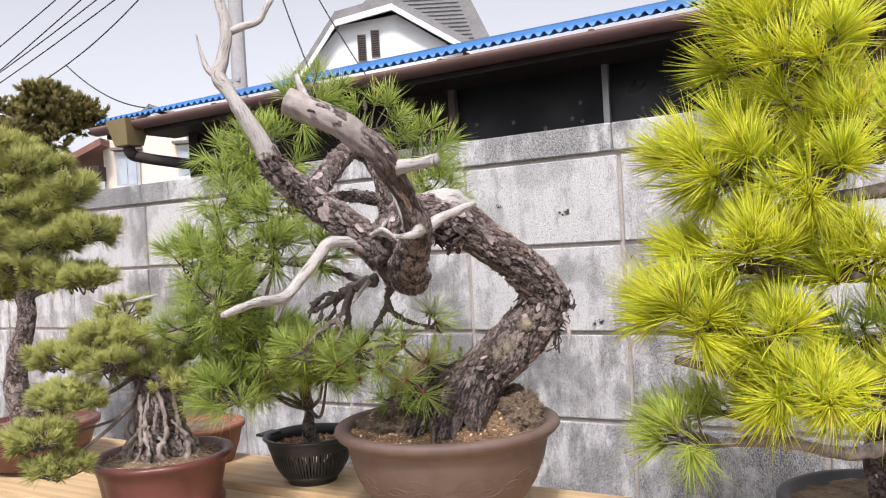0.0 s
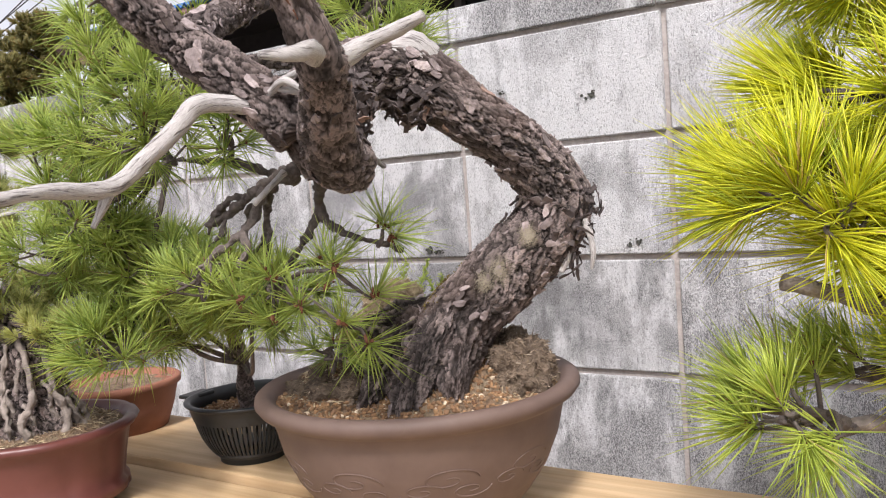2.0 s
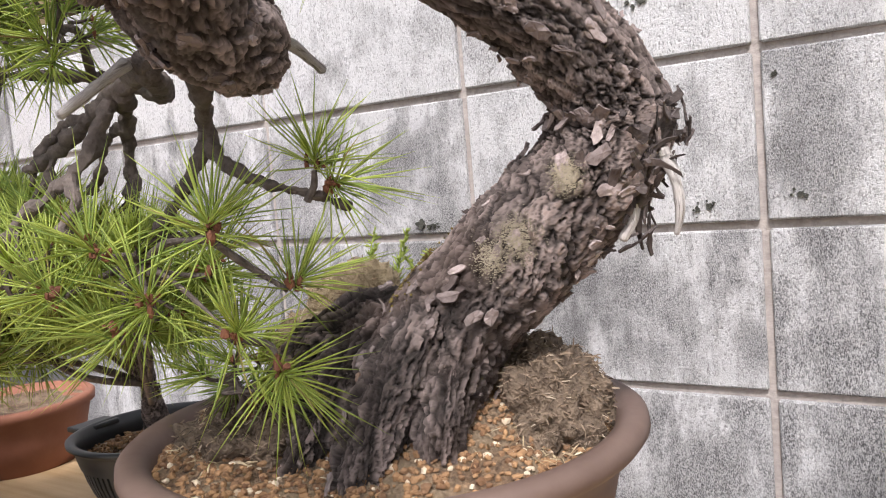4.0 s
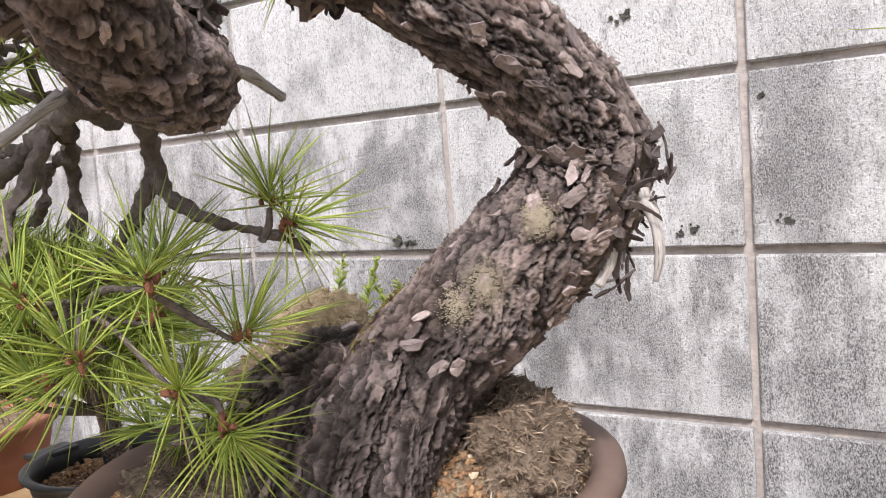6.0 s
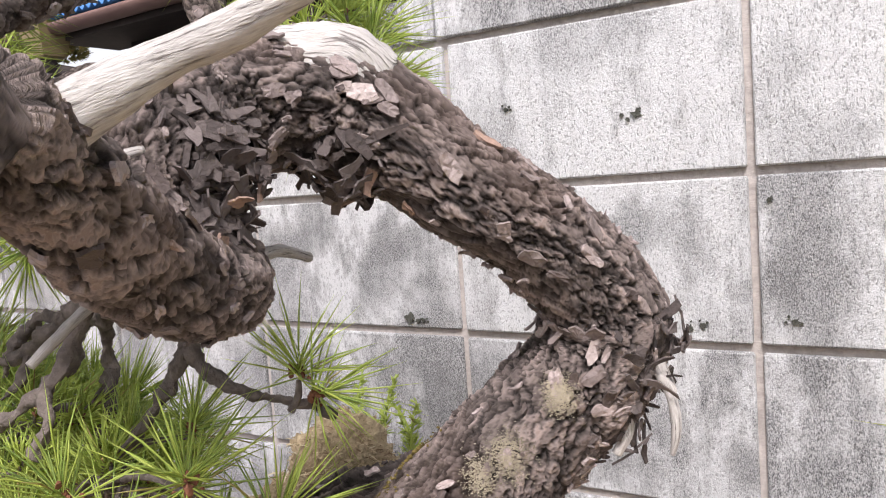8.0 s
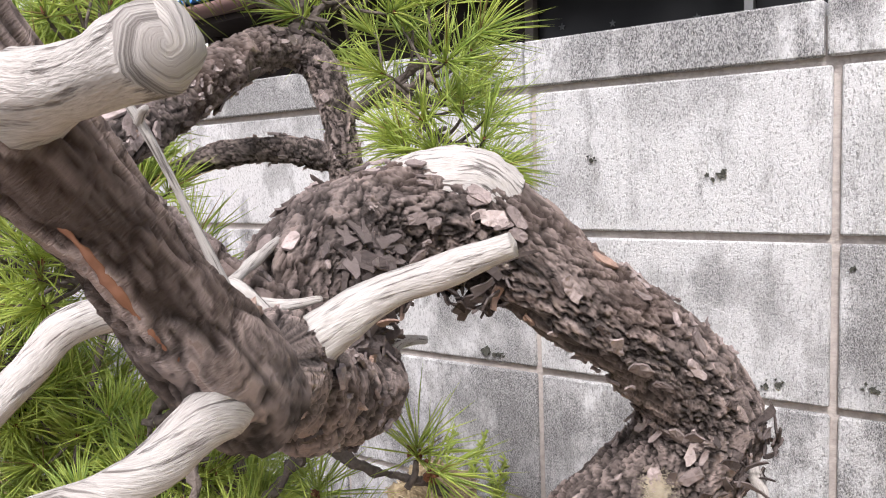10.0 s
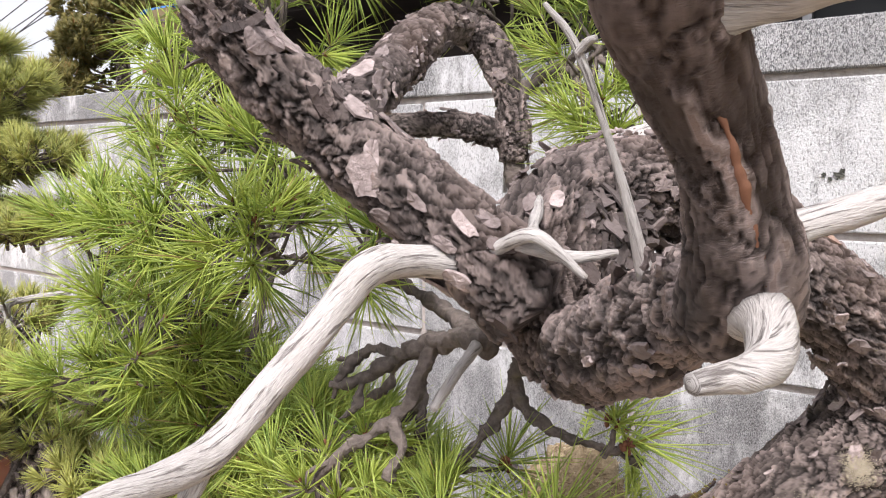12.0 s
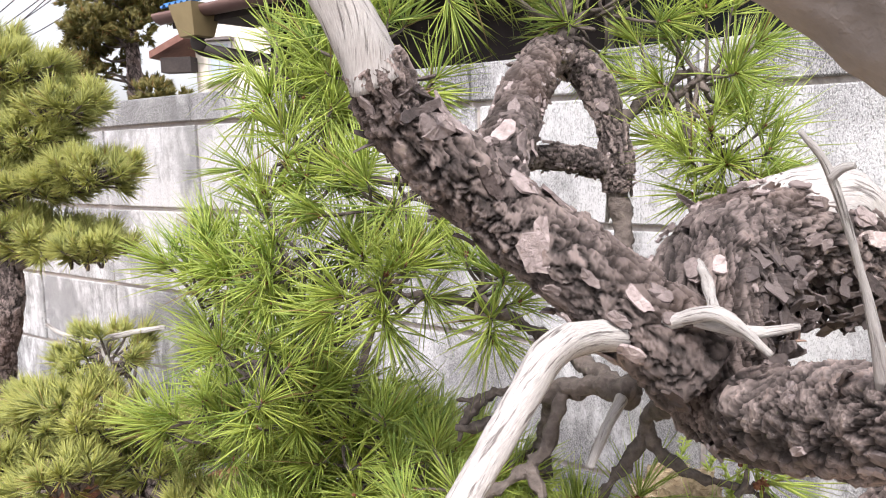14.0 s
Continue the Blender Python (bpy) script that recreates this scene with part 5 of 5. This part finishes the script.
prism("roof", [(-2.3, ZA - 0.45), (3.9, ZA - 1.25), (2.9, ZA + 1.0), (-0.2, ZA + 1.6)], 0.4, M_SLATE, wh, B @ pose(0, 2.0, 0), "grey shingled roof slope")
for r in range(16):
    zz = ZA - 1.1 + r * 0.16
    local_box("shingle_course", (4.6 - r * 0.12, 0.05, 0.02), (0.9, 1.98, zz), M_SLATE, wh, B)
for x, z in ((-1.12, ZA - 1.62), (-0.62, ZA - 1.48)):
    louvre = local_box("louvre", (0.32, 0.06, 0.98), (x, -0.03, z), M_FRAME, wh, B, "grey louvred vent")
    for k in range(11):
        local_box("slat", (0.26, 0.05, 0.03), (x, -0.08, z - 0.42 + k * 0.084), M_EAVE, louvre, B @ pose(0, 0, 0))

C = pose(-11.72, 8.39, 0, 0, 0, 30.9)
ch = thing("cream_house", (-11.72, 8.39, 0), "cream rendered house with brown red tiled roof", "house")
ZC = 2.70
local_box("wall", (1.55, 4.0, 3.6), (-0.05, 2.0, 1.8), M_PLASTER, ch, C, "cream rendered wall")
local_box("wall", (1.30, 3.5, 3.7), (1.20, 2.1, 1.85), M_PLASTER, ch, C, "cream rendered wall")
for x, z, w, h in ((-0.36, 2.97, 0.34, 0.56), (0.78, 3.06, 0.34, 0.50)):
    win = local_box("window", (w + 0.10, 0.06, h + 0.10), (x, -0.03, z), M_STILE, ch, C, "aluminium framed window")
    for k in (-1, 1):
        local_box("pane", (w / 2 - 0.02, 0.02, h), (x + k * w / 4, -0.065, z), M_PALE_GLASS, win, C)
    local_box("sill", (w + 0.2, 0.14, 0.05), (x, -0.06, z - h / 2 - 0.06), M_TRIM, win, C)
    local_box("hood", (w + 0.2, 0.2, 0.05), (x, -0.09, z + h / 2 + 0.09), M_FRAME, win, C)
roof_slab("roof", (-1.5, 3.02), (-0.70, 3.40), 3.0, 0.12, M_RED_TILE, ch, C @ pose(0, -0.4, 0), "brown tiled lean-to roof")
local_box("shutter_box", (0.55, 0.3, 0.26), (-1.05, -0.2, 2.90), M_EAVE, ch, C, "dark box under the eave")
prism("roof", [(0.1, 3.75), (2.4, 3.75), (2.0, 4.42), (0.6, 4.32)], 0.5, M_RED_TILE, ch, C @ pose(0, 1.6, 0), "brown red tiled roof slope")
for k in range(6):
    local_box("tile_course", (1.9 - k * 0.1, 0.06, 0.03), (1.25, 1.58, 3.82 + k * 0.10), M_RED_TILE, ch, C)
prism("dormer", [(-0.45, 3.4), (0.35, 3.4), (0.35, 3.95), (-0.05, 4.12), (-0.45, 3.85)], 1.2, M_WHITE_WALL, ch, C @ pose(0, 0.6, 0), "pale dormer with grey roof")
roof_slab("dormer_roof", (-0.55, 3.86), (-0.10, 4.20), 1.5, 0.06, M_SLATE, ch, C @ pose(0, 0.5, 0))
roof_slab("dormer_roof", (-0.12, 4.20), (0.75, 3.90), 1.5, 0.06, M_SLATE, ch, C @ pose(0, 0.5, 0))

# utility pole and cables
pole = thing("utility_pole", (-9.42, 8.50, 0), "grey concrete utility pole with cross arms", "utility pole")
t = tube([(-9.42, 8.50, 0, 0.15), (-9.42, 8.50, 9.0, 0.11)], 4, 20)
part("shaft", to_mesh("shaft", t[0], t[1]), M_POLE, pole)
for z, ln in ((4.25, 0.30), (6.4, 0.8)):
    part("cross_arm", box_bm((ln, 0.06, 0.06), (-9.46, 8.40, z), 0.006, None), M_POLE, pole)
part("bracket", box_bm((0.05, 0.4, 0.05), (-9.55, 8.35, 4.22), 0.006), M_POLE, pole)
cables = [((-24, 9.0, 3.9), (-9.4, 8.5, 8.0)), ((-24, 9.0, 4.6), (-9.4, 8.5, 8.3)), ((-24, 9.0, 4.3), (-9.4, 8.5, 7.5)), ((-24, 9.0, 4.15), (-9.4, 8.5, 7.2)),
          ((-24, 9.4, 6.3), (-9.4, 8.5, 9.4)), ((-24, 9.4, 6.9), (-9.4, 8.5, 10.2)), ((-24, 9.0, 4.0), (-14.0, 8.4, 5.25)), ((-14.0, 8.4, 5.25), (-9.4, 8.5, 7.6)), ((-14.0, 8.4, 5.25), (-12.0, 9.0, 4.2)),
          ((-9.42, 8.5, 8.8), (-7.4, 9.6, 4.0)), ((-9.42, 8.5, 8.8), (-8.3, 9.1, 4.2))]
for a, b in cables:
    pts_ = []
    for k in range(9):
        s = k / 8
        pts_.append((a[0] + (b[0] - a[0]) * s, a[1] + (b[1] - a[1]) * s, a[2] + (b[2] - a[2]) * s - 0.25 * 4 * s * (1 - s), 0.013))
    t = tube(pts_, 2, 6)
    tagged(part("overhead_cable", to_mesh("overhead_cable", t[0], t[1]), M_CABLE), "thin dark overhead cable in the pale sky", "cable", "overhead cables")


# ---- colander with a young pine ----
CX, CY = -0.567, -0.414
col = thing("colander_pine", (CX, CY, BENCH_Z), "young green pine growing in a slotted black plastic colander", "potted pine")
RIM = BENCH_Z + 0.098


def at_c(v, x, y, z):
    return [(a + x, b + y, c + z) for a, b, c in v]


v, f = lathe([(0.050, 0.0), (0.052, 0.0), (0.052, 0.008), (0.056, 0.010), (0.064, 0.018), (0.061, 0.020), (0.02, 0.014)], 64)
part("base", to_mesh("base", at_c(v, CX, CY, BENCH_Z), f), M_BLACK_PLASTIC, col)
v, f = lathe([(0.0875, 0.070), (0.0905, 0.080), (0.0925, 0.090), (0.097, 0.094), (0.100, 0.096), (0.100, 0.099), (0.096, 0.100), (0.0905, 0.099), (0.0885, 0.088), (0.0855, 0.070), (0.0875, 0.070)], 72, None, False)
part("rim", to_mesh("rim", at_c(v, CX, CY, BENCH_Z), f), M_BLACK_PLASTIC, col, "rolled charcoal plastic rim")
rib_v, rib_f = [], []
prof_r = [(0.063, 0.017), (0.070, 0.027), (0.0775, 0.041), (0.083, 0.056), (0.0868, 0.071)]
for r_, z_ in prof_r:
    for dx, dr in ((-1, 0), (1, 0), (1, -0.0025), (-1, -0.0025)):
        rib_v.append((r_ + dr, dx * r_ * 0.026, z_))
for i in range(4):
    for k in range(4):
        rib_f.append((i * 4 + k, i * 4 + (k + 1) % 4, i * 4 + 4 + (k + 1) % 4, i * 4 + 4 + k))
rib_me = to_mesh("rib", rib_v, rib_f, False)
rib_me.materials.append(M_BLACK_PLASTIC)
for k in range(72):
    o = new("rib", rib_me)
    o.parent = col
    o.matrix_basis = pose(0, 0, 0, 0, 0, k * 5)
v, f = disc_grid(CX, CY, 0.086, 14, lambda x, y: BENCH_Z + 0.076 + 0.004 * noise.noise(Vector((x * 60, y * 60, 0))))
part("soil", to_mesh("soil", v, f), M_SOIL, col)
lr = np.random.default_rng(5)
pts = []
for _ in range(700):
    a, r_ = lr.uniform(0, 6.283), 0.084 * math.sqrt(lr.uniform(0, 1))
    pts.append((CX + r_ * math.cos(a), CY + r_ * math.sin(a), BENCH_Z + 0.078))
tagged(part("clay_grit", pebble_mesh("clay_grit", pts, lr.uniform(0.002, 0.0042, len(pts)), lr), M_GRIT, col, "pale clay granules"), kind="stuff")
part("handle", box_bm((0.030, 0.050, 0.006), (CX - 0.100, CY - 0.02, RIM - 0.002), 0.002), M_BLACK_PLASTIC, col)
STEM = [(CX + 0.004, CY, 0.800, 0.016), (CX + 0.006, CY - 0.010, 0.850, 0.0125), (CX + 0.022, CY - 0.026, 0.890, 0.011), (CX + 0.028, CY - 0.046, 0.940, 0.009), (CX + 0.040, CY - 0.070, 0.990, 0.007)]
bark_limb("trunk", STEM, 31.0, col, "thin dark trunk", 0.007, 0.0012, 3000, 0.006, 0.0015)
S2, S3 = STEM[2][:3], STEM[4][:3]
foliage(col, [
    (S3, (-0.500, -0.520, 1.010), (0.075, 0.05, 0.035), 15),
    (S2, (-0.560, -0.600, 1.000), (0.070, 0.06, 0.045), 16),
    (S2, (-0.540, -0.660, 0.960), (0.060, 0.05, 0.035), 13),
    (S2, (-0.450, -0.500, 0.985), (0.060, 0.05, 0.035), 11),
    (S3, (-0.580, -0.560, 1.060), (0.070, 0.06, 0.040), 13),
    (S3, (-0.470, -0.600, 1.040), (0.070, 0.05, 0.035), 12),
    (S2, (-0.620, -0.520, 0.970), (0.050, 0.05, 0.035), 8),
    (S2, (-0.390, -0.560, 1.000), (0.045, 0.04, 0.030), 7),
], M_NEEDLE, 41, 0.068, 44, 78, 0.00072, 0.5, 0.012, (0, 0, 0), 0.0022, True, True, 1.7)

# ---- white pine over roots in a lobed red pot ----
RX, RY = -0.725, -0.670
red = thing("root_pine", (RX, RY, BENCH_Z), "short-needled pine on exposed roots in a lobed oxblood pot", "bonsai")


def lobes(a, i):
    return 1 + 0.020 * abs(math.cos(a * 6)) ** 0.8


prof = [(0.085, 0.0), (0.108, 0.0), (0.114, 0.004), (0.113, 0.016), (0.108, 0.022), (0.112, 0.050), (0.118, 0.080), (0.122, 0.092), (0.131, 0.098), (0.134, 0.104), (0.131, 0.109), (0.120, 0.109), (0.114, 0.102), (0.110, 0.085), (0.02, 0.080)]
v, f = lathe(prof, 120, lobes)
part("pot", to_mesh("pot", at_c(v, RX, RY, BENCH_Z), f), M_RED_POT, red, "lobed oxblood stoneware pot with a scalloped rim")


def red_soil(x, y):
    d = math.hypot(x - RX, y - RY) / 0.112
    return BENCH_Z + 0.094 + 0.035 * math.exp(-d * d * 2.2) + 0.006 * noise.noise(Vector((x * 50, y * 50, 3)))


v, f = disc_grid(RX, RY, 0.114, 18, red_soil)
part("soil", to_mesh("soil", v, f), M_SOIL, red)
pts = []
for _ in range(900):
    a, r_ = lr.uniform(0, 6.283), 0.110 * math.sqrt(lr.uniform(0, 1))
    x, y = RX + r_ * math.cos(a), RY + r_ * math.sin(a)
    pts.append((x, y, red_soil(x, y) + 0.001))
tagged(part("dry_moss", strands(pts, 0.012, lr), M_FIBRE, red, "matted dry pale moss"), kind="stuff")
bark_limb("trunk", [(RX + 0.01, RY - 0.01, 0.840, 0.062), (RX + 0.012, RY - 0.012, 0.890, 0.050), (RX + 0.016, RY - 0.018, 0.935, 0.042), (RX + 0.012, RY - 0.02, 0.980, 0.034), (RX - 0.006, RY - 0.03, 1.020, 0.026)], 33.0, red, "gnarled root mass", 0.010, 0.0050, 2000, 0.012, 0.003)
for k in range(26):
    a = 2 * math.pi * k / 26 + lr.uniform(-0.35, 0.35)
    top = 0.93 + lr.uniform(-0.03, 0.06)
    c_, s_ = math.cos(a), math.sin(a)
    pts_ = [(RX + 0.014 + 0.040 * c_, RY - 0.018 + 0.040 * s_, top, 0.004), (RX + 0.014 + 0.047 * c_ + lr.normal(0, 0.006), RY - 0.018 + 0.047 * s_ + lr.normal(0, 0.006), 0.900, 0.0055 * lr.uniform(0.4, 1.2)),
            (RX + 0.010 + 0.058 * c_ + lr.normal(0, 0.007), RY - 0.012 + 0.058 * s_ + lr.normal(0, 0.007), 0.866, 0.0065 * lr.uniform(0.4, 1.2)), (RX + 0.072 * c_, RY + 0.072 * s_, 0.832, 0.006)]
    twig(pts_, "exposed_root", red, k * 2.3, M_ROOT)
T0 = (RX + 0.0, RY - 0.03, 1.010)
foliage(red, [
    (T0, (-0.767, -0.734, 1.075), (0.085, 0.05, 0.022), 26), (T0, (-0.835, -0.800, 1.040), (0.070, 0.05, 0.020), 20), (T0, (-0.770, -0.835, 0.975), (0.080, 0.05, 0.020), 22),
    (T0, (-0.690, -0.640, 1.035), (0.060, 0.05, 0.020), 14), (T0, (-0.763, -0.890, 0.915), (0.070, 0.05, 0.022), 16), (T0, (-0.740, -0.880, 0.865), (0.055, 0.04, 0.018), 10),
    (T0, (-0.730, -0.680, 1.010), (0.060, 0.05, 0.018), 14), (T0, (-0.790, -0.690, 1.120), (0.050, 0.05, 0.020), 9), (T0, (-0.640, -0.700, 0.985), (0.040, 0.03, 0.015), 8), (T0, (-0.720, -0.780, 1.030), (0.050, 0.04, 0.018), 12),
], M_NEEDLE_S, 51, 0.027, 75, 66, 0.0006, 0.9, 0.010, (0, 0, 0), 0.0022, False, True, 2.8)
dead([(-0.770, -0.690, 1.080, 0.004), (-0.790, -0.690, 1.130, 0.0035), (-0.770, -0.677, 1.142, 0.003), (-0.730, -0.655, 1.150, 0.002)], 8, 31, 0.0009, red)
dead([(-0.790, -0.690, 1.130, 0.0035), (-0.830, -0.710, 1.140, 0.003), (-0.850, -0.720, 1.152, 0.0015)], 8, 32, 0.0009, red)
dead([(-0.700, -0.650, 1.080, 0.003), (-0.690, -0.645, 1.105, 0.003), (-0.665, -0.630, 1.110, 0.002)], 8, 33, 0.0009, red)


def round_pot(name_thing, x, y, r, h, mat, label, category="plant pot"):
    th = thing(name_thing, (x, y, BENCH_Z), label, category)
    v, f = lathe([(r * 0.66, 0.0), (r * 0.72, 0.0), (r * 0.86, h * 0.45), (r * 0.94, h * 0.84), (r * 1.0, h * 0.86), (r * 1.01, h * 0.97), (r * 0.98, h), (r * 0.90, h), (r * 0.88, h * 0.88), (0.02, h * 0.84)], 64)
    part("pot", to_mesh("pot", at_c(v, x, y, BENCH_Z), f), mat, th)
    v, f = disc_grid(x, y, r * 0.885, 10, lambda a, b: BENCH_Z + h * 0.88 + 0.004 * noise.noise(Vector((a * 40, b * 40, 0))))
    part("soil", to_mesh("soil", v, f), M_SOIL, th)
    return th


# ---- tiered pine at the far end ----
big = round_pot("tiered_pine", -1.36, -0.53, 0.150, 0.100, M_RED_POT, "tiered short-needled pine bonsai in a dark red pot", "bonsai")
bark_limb("trunk", [(-1.40, -0.53, 0.81, 0.034), (-1.45, -0.52, 0.95, 0.028), (-1.42, -0.50, 1.10, 0.024), (-1.48, -0.48, 1.25, 0.021), (-1.45, -0.47, 1.40, 0.016), (-1.46, -0.48, 1.52, 0.010)], 35.0, big, "dark winding trunk", 0.012, 0.003, 0)
A1, A2, A3 = (-1.42, -0.49, 1.14), (-1.46, -0.48, 1.30), (-1.45, -0.47, 1.44)
foliage(big, [
    (A3, (-1.490, -0.520, 1.525), (0.11, 0.09, 0.030), 24), (A3, (-1.420, -0.480, 1.470), (0.12, 0.09, 0.030), 28), (A3, (-1.335, -0.430, 1.410), (0.09, 0.07, 0.028), 20),
    (A2, (-1.480, -0.510, 1.420), (0.11, 0.08, 0.028), 22), (A2, (-1.410, -0.470, 1.365), (0.11, 0.08, 0.028), 24), (A2, (-1.300, -0.415, 1.300), (0.10, 0.08, 0.028), 24), (A2, (-1.480, -0.520, 1.305), (0.10, 0.08, 0.03), 20), (A2, (-1.390, -0.460, 1.280), (0.10, 0.08, 0.028), 20),
    (A1, (-1.450, -0.500, 1.215), (0.10, 0.07, 0.028), 20), (A1, (-1.360, -0.450, 1.185), (0.10, 0.07, 0.025), 20), (A1, (-1.270, -0.430, 1.175), (0.07, 0.06, 0.025), 12), (A1, (-1.520, -0.530, 1.160), (0.08, 0.06, 0.02), 10),
], M_NEEDLE_S, 61, 0.040, 75, 66, 0.0008, 0.9, 0.014, (0, 0, 0), 0.003, False, True, 3.0)

round_pot("terracotta_pot", -0.935, -0.385, 0.105, 0.092, M_TERRA, "plain terracotta pot of soil standing on the bench")

# ---- yellow-green pine ----
YX, YY = 0.52, -0.47
yel = round_pot("yellow_pine", YX, YY, 0.150, 0.098, M_DARK_POT, "bright yellow-green pine bonsai in a black glazed pot", "bonsai")
YT = [(YX + 0.02, YY, 0.815, 0.046), (YX + 0.0, YY + 0.01, 0.90, 0.036), (YX + 0.04, YY + 0.02, 1.00, 0.031), (YX + 0.02, YY + 0.0, 1.12, 0.027), (YX + 0.05, YY - 0.01, 1.26, 0.022), (YX + 0.02, YY, 1.40, 0.016), (YX + 0.03, YY, 1.52, 0.009)]
bark_limb("trunk", YT, 37.0, yel, "rough grey trunk", 0.012, 0.003, 5000)
for k, pts_ in enumerate(([(0.53, -0.48, 1.00, 0.016), (0.44, -0.56, 0.985, 0.013), (0.36, -0.62, 1.02, 0.010), (0.29, -0.68, 1.05, 0.006)],
                          [(0.54, -0.46, 0.91, 0.012), (0.47, -0.53, 0.905, 0.009), (0.40, -0.57, 0.925, 0.008), (0.32, -0.62, 0.930, 0.006)],
                          [(0.54, -0.47, 1.14, 0.014), (0.46, -0.54, 1.150, 0.011), (0.38, -0.60, 1.16, 0.007)],
                          [(0.56, -0.48, 1.26, 0.012), (0.46, -0.55, 1.250, 0.009), (0.38, -0.60, 1.28, 0.006)],
                          [(0.54, -0.47, 1.38, 0.010), (0.47, -0.55, 1.400, 0.008), (0.42, -0.59, 1.43, 0.005)])):
    t = tube(pts_, 10, 16, 0.003, 50.0, k)
    part("branch", to_mesh("branch", t[0], t[1], True, t[2]), M_ROOT, yel, "flaky grey branch")
LEAN = (-0.50, -0.30, 0.25)
foliage(yel, [
    ((0.42, -0.59, 1.43), (0.425, -0.600, 1.445), (0.075, 0.05, 0.050), 13), ((0.47, -0.55, 1.40), (0.510, -0.500, 1.500), (0.080, 0.06, 0.050), 12),
    ((0.38, -0.60, 1.28), (0.345, -0.615, 1.300), (0.060, 0.05, 0.045), 11), ((0.46, -0.55, 1.25), (0.440, -0.590, 1.270), (0.070, 0.05, 0.045), 11), ((0.46, -0.55, 1.25), (0.510, -0.520, 1.330), (0.070, 0.06, 0.050), 11),
    ((0.38, -0.60, 1.16), (0.370, -0.630, 1.180), (0.070, 0.05, 0.040), 12), ((0.46, -0.54, 1.15), (0.480, -0.560, 1.160), (0.070, 0.05, 0.040), 10),
    ((0.36, -0.62, 1.02), (0.310, -0.680, 1.105), (0.045, 0.04, 0.030), 8), ((0.44, -0.56, 0.985), (0.430, -0.640, 1.010), (0.060, 0.05, 0.022), 10), ((0.44, -0.56, 0.985), (0.510, -0.600, 1.005), (0.060, 0.05, 0.025), 9),
    ((0.36, -0.62, 1.02), (0.385, -0.640, 1.075), (0.060, 0.04, 0.025), 8), ((0.47, -0.55, 1.40), (0.440, -0.560, 1.370), (0.070, 0.05, 0.040), 10),
], M_NEEDLE_Y, 71, 0.078, 92, 60, 0.0007, 0.45, 0.016, LEAN, 0.0035, True, True, 1.95)
foliage(yel, [
    ((0.32, -0.62, 0.93), (0.290, -0.640, 0.945), (0.045, 0.04, 0.025), 9), ((0.40, -0.57, 0.945), (0.350, -0.590, 0.965), (0.045, 0.04, 0.020), 8),
    ((0.53, -0.48, 1.00), (0.500, -0.500, 1.060), (0.060, 0.05, 0.020), 7),
], M_NEEDLE_YG, 72, 0.072, 52, 56, 0.0007, 0.4, 0.014, LEAN, 0.003)

# ---- rusty conifer beyond the wall ----
con = thing("conifer_tree", (-7.75, 3.75, 0), "rusty green conifer tree beyond the wall", "tree")
bark_limb("trunk", [(-7.75, 3.75, 0.0, 0.12), (-7.70, 3.75, 1.5, 0.10), (-7.75, 3.75, 3.2, 0.04)], 38.0, con, "brown trunk", 0.05, 0.01, 0)
crown = []
lc = np.random.default_rng(9)
for k in range(36):
    z = lc.uniform(1.7, 3.25)
    a, rr = lc.uniform(0, 6.283), (3.75 - z) * 0.55 * lc.uniform(0.5, 1.0)
    crown.append(((-7.73, 3.75, z - 0.15), (-7.73 + rr * math.cos(a), 3.75 + rr * math.sin(a), z), (0.22, 0.22, 0.13), 34))
foliage(con, crown, M_NEEDLE_B, 81, 0.085, 30, 50, 0.006, 0.7, 0.05, (0, 0, 0), 0.008, False, False)
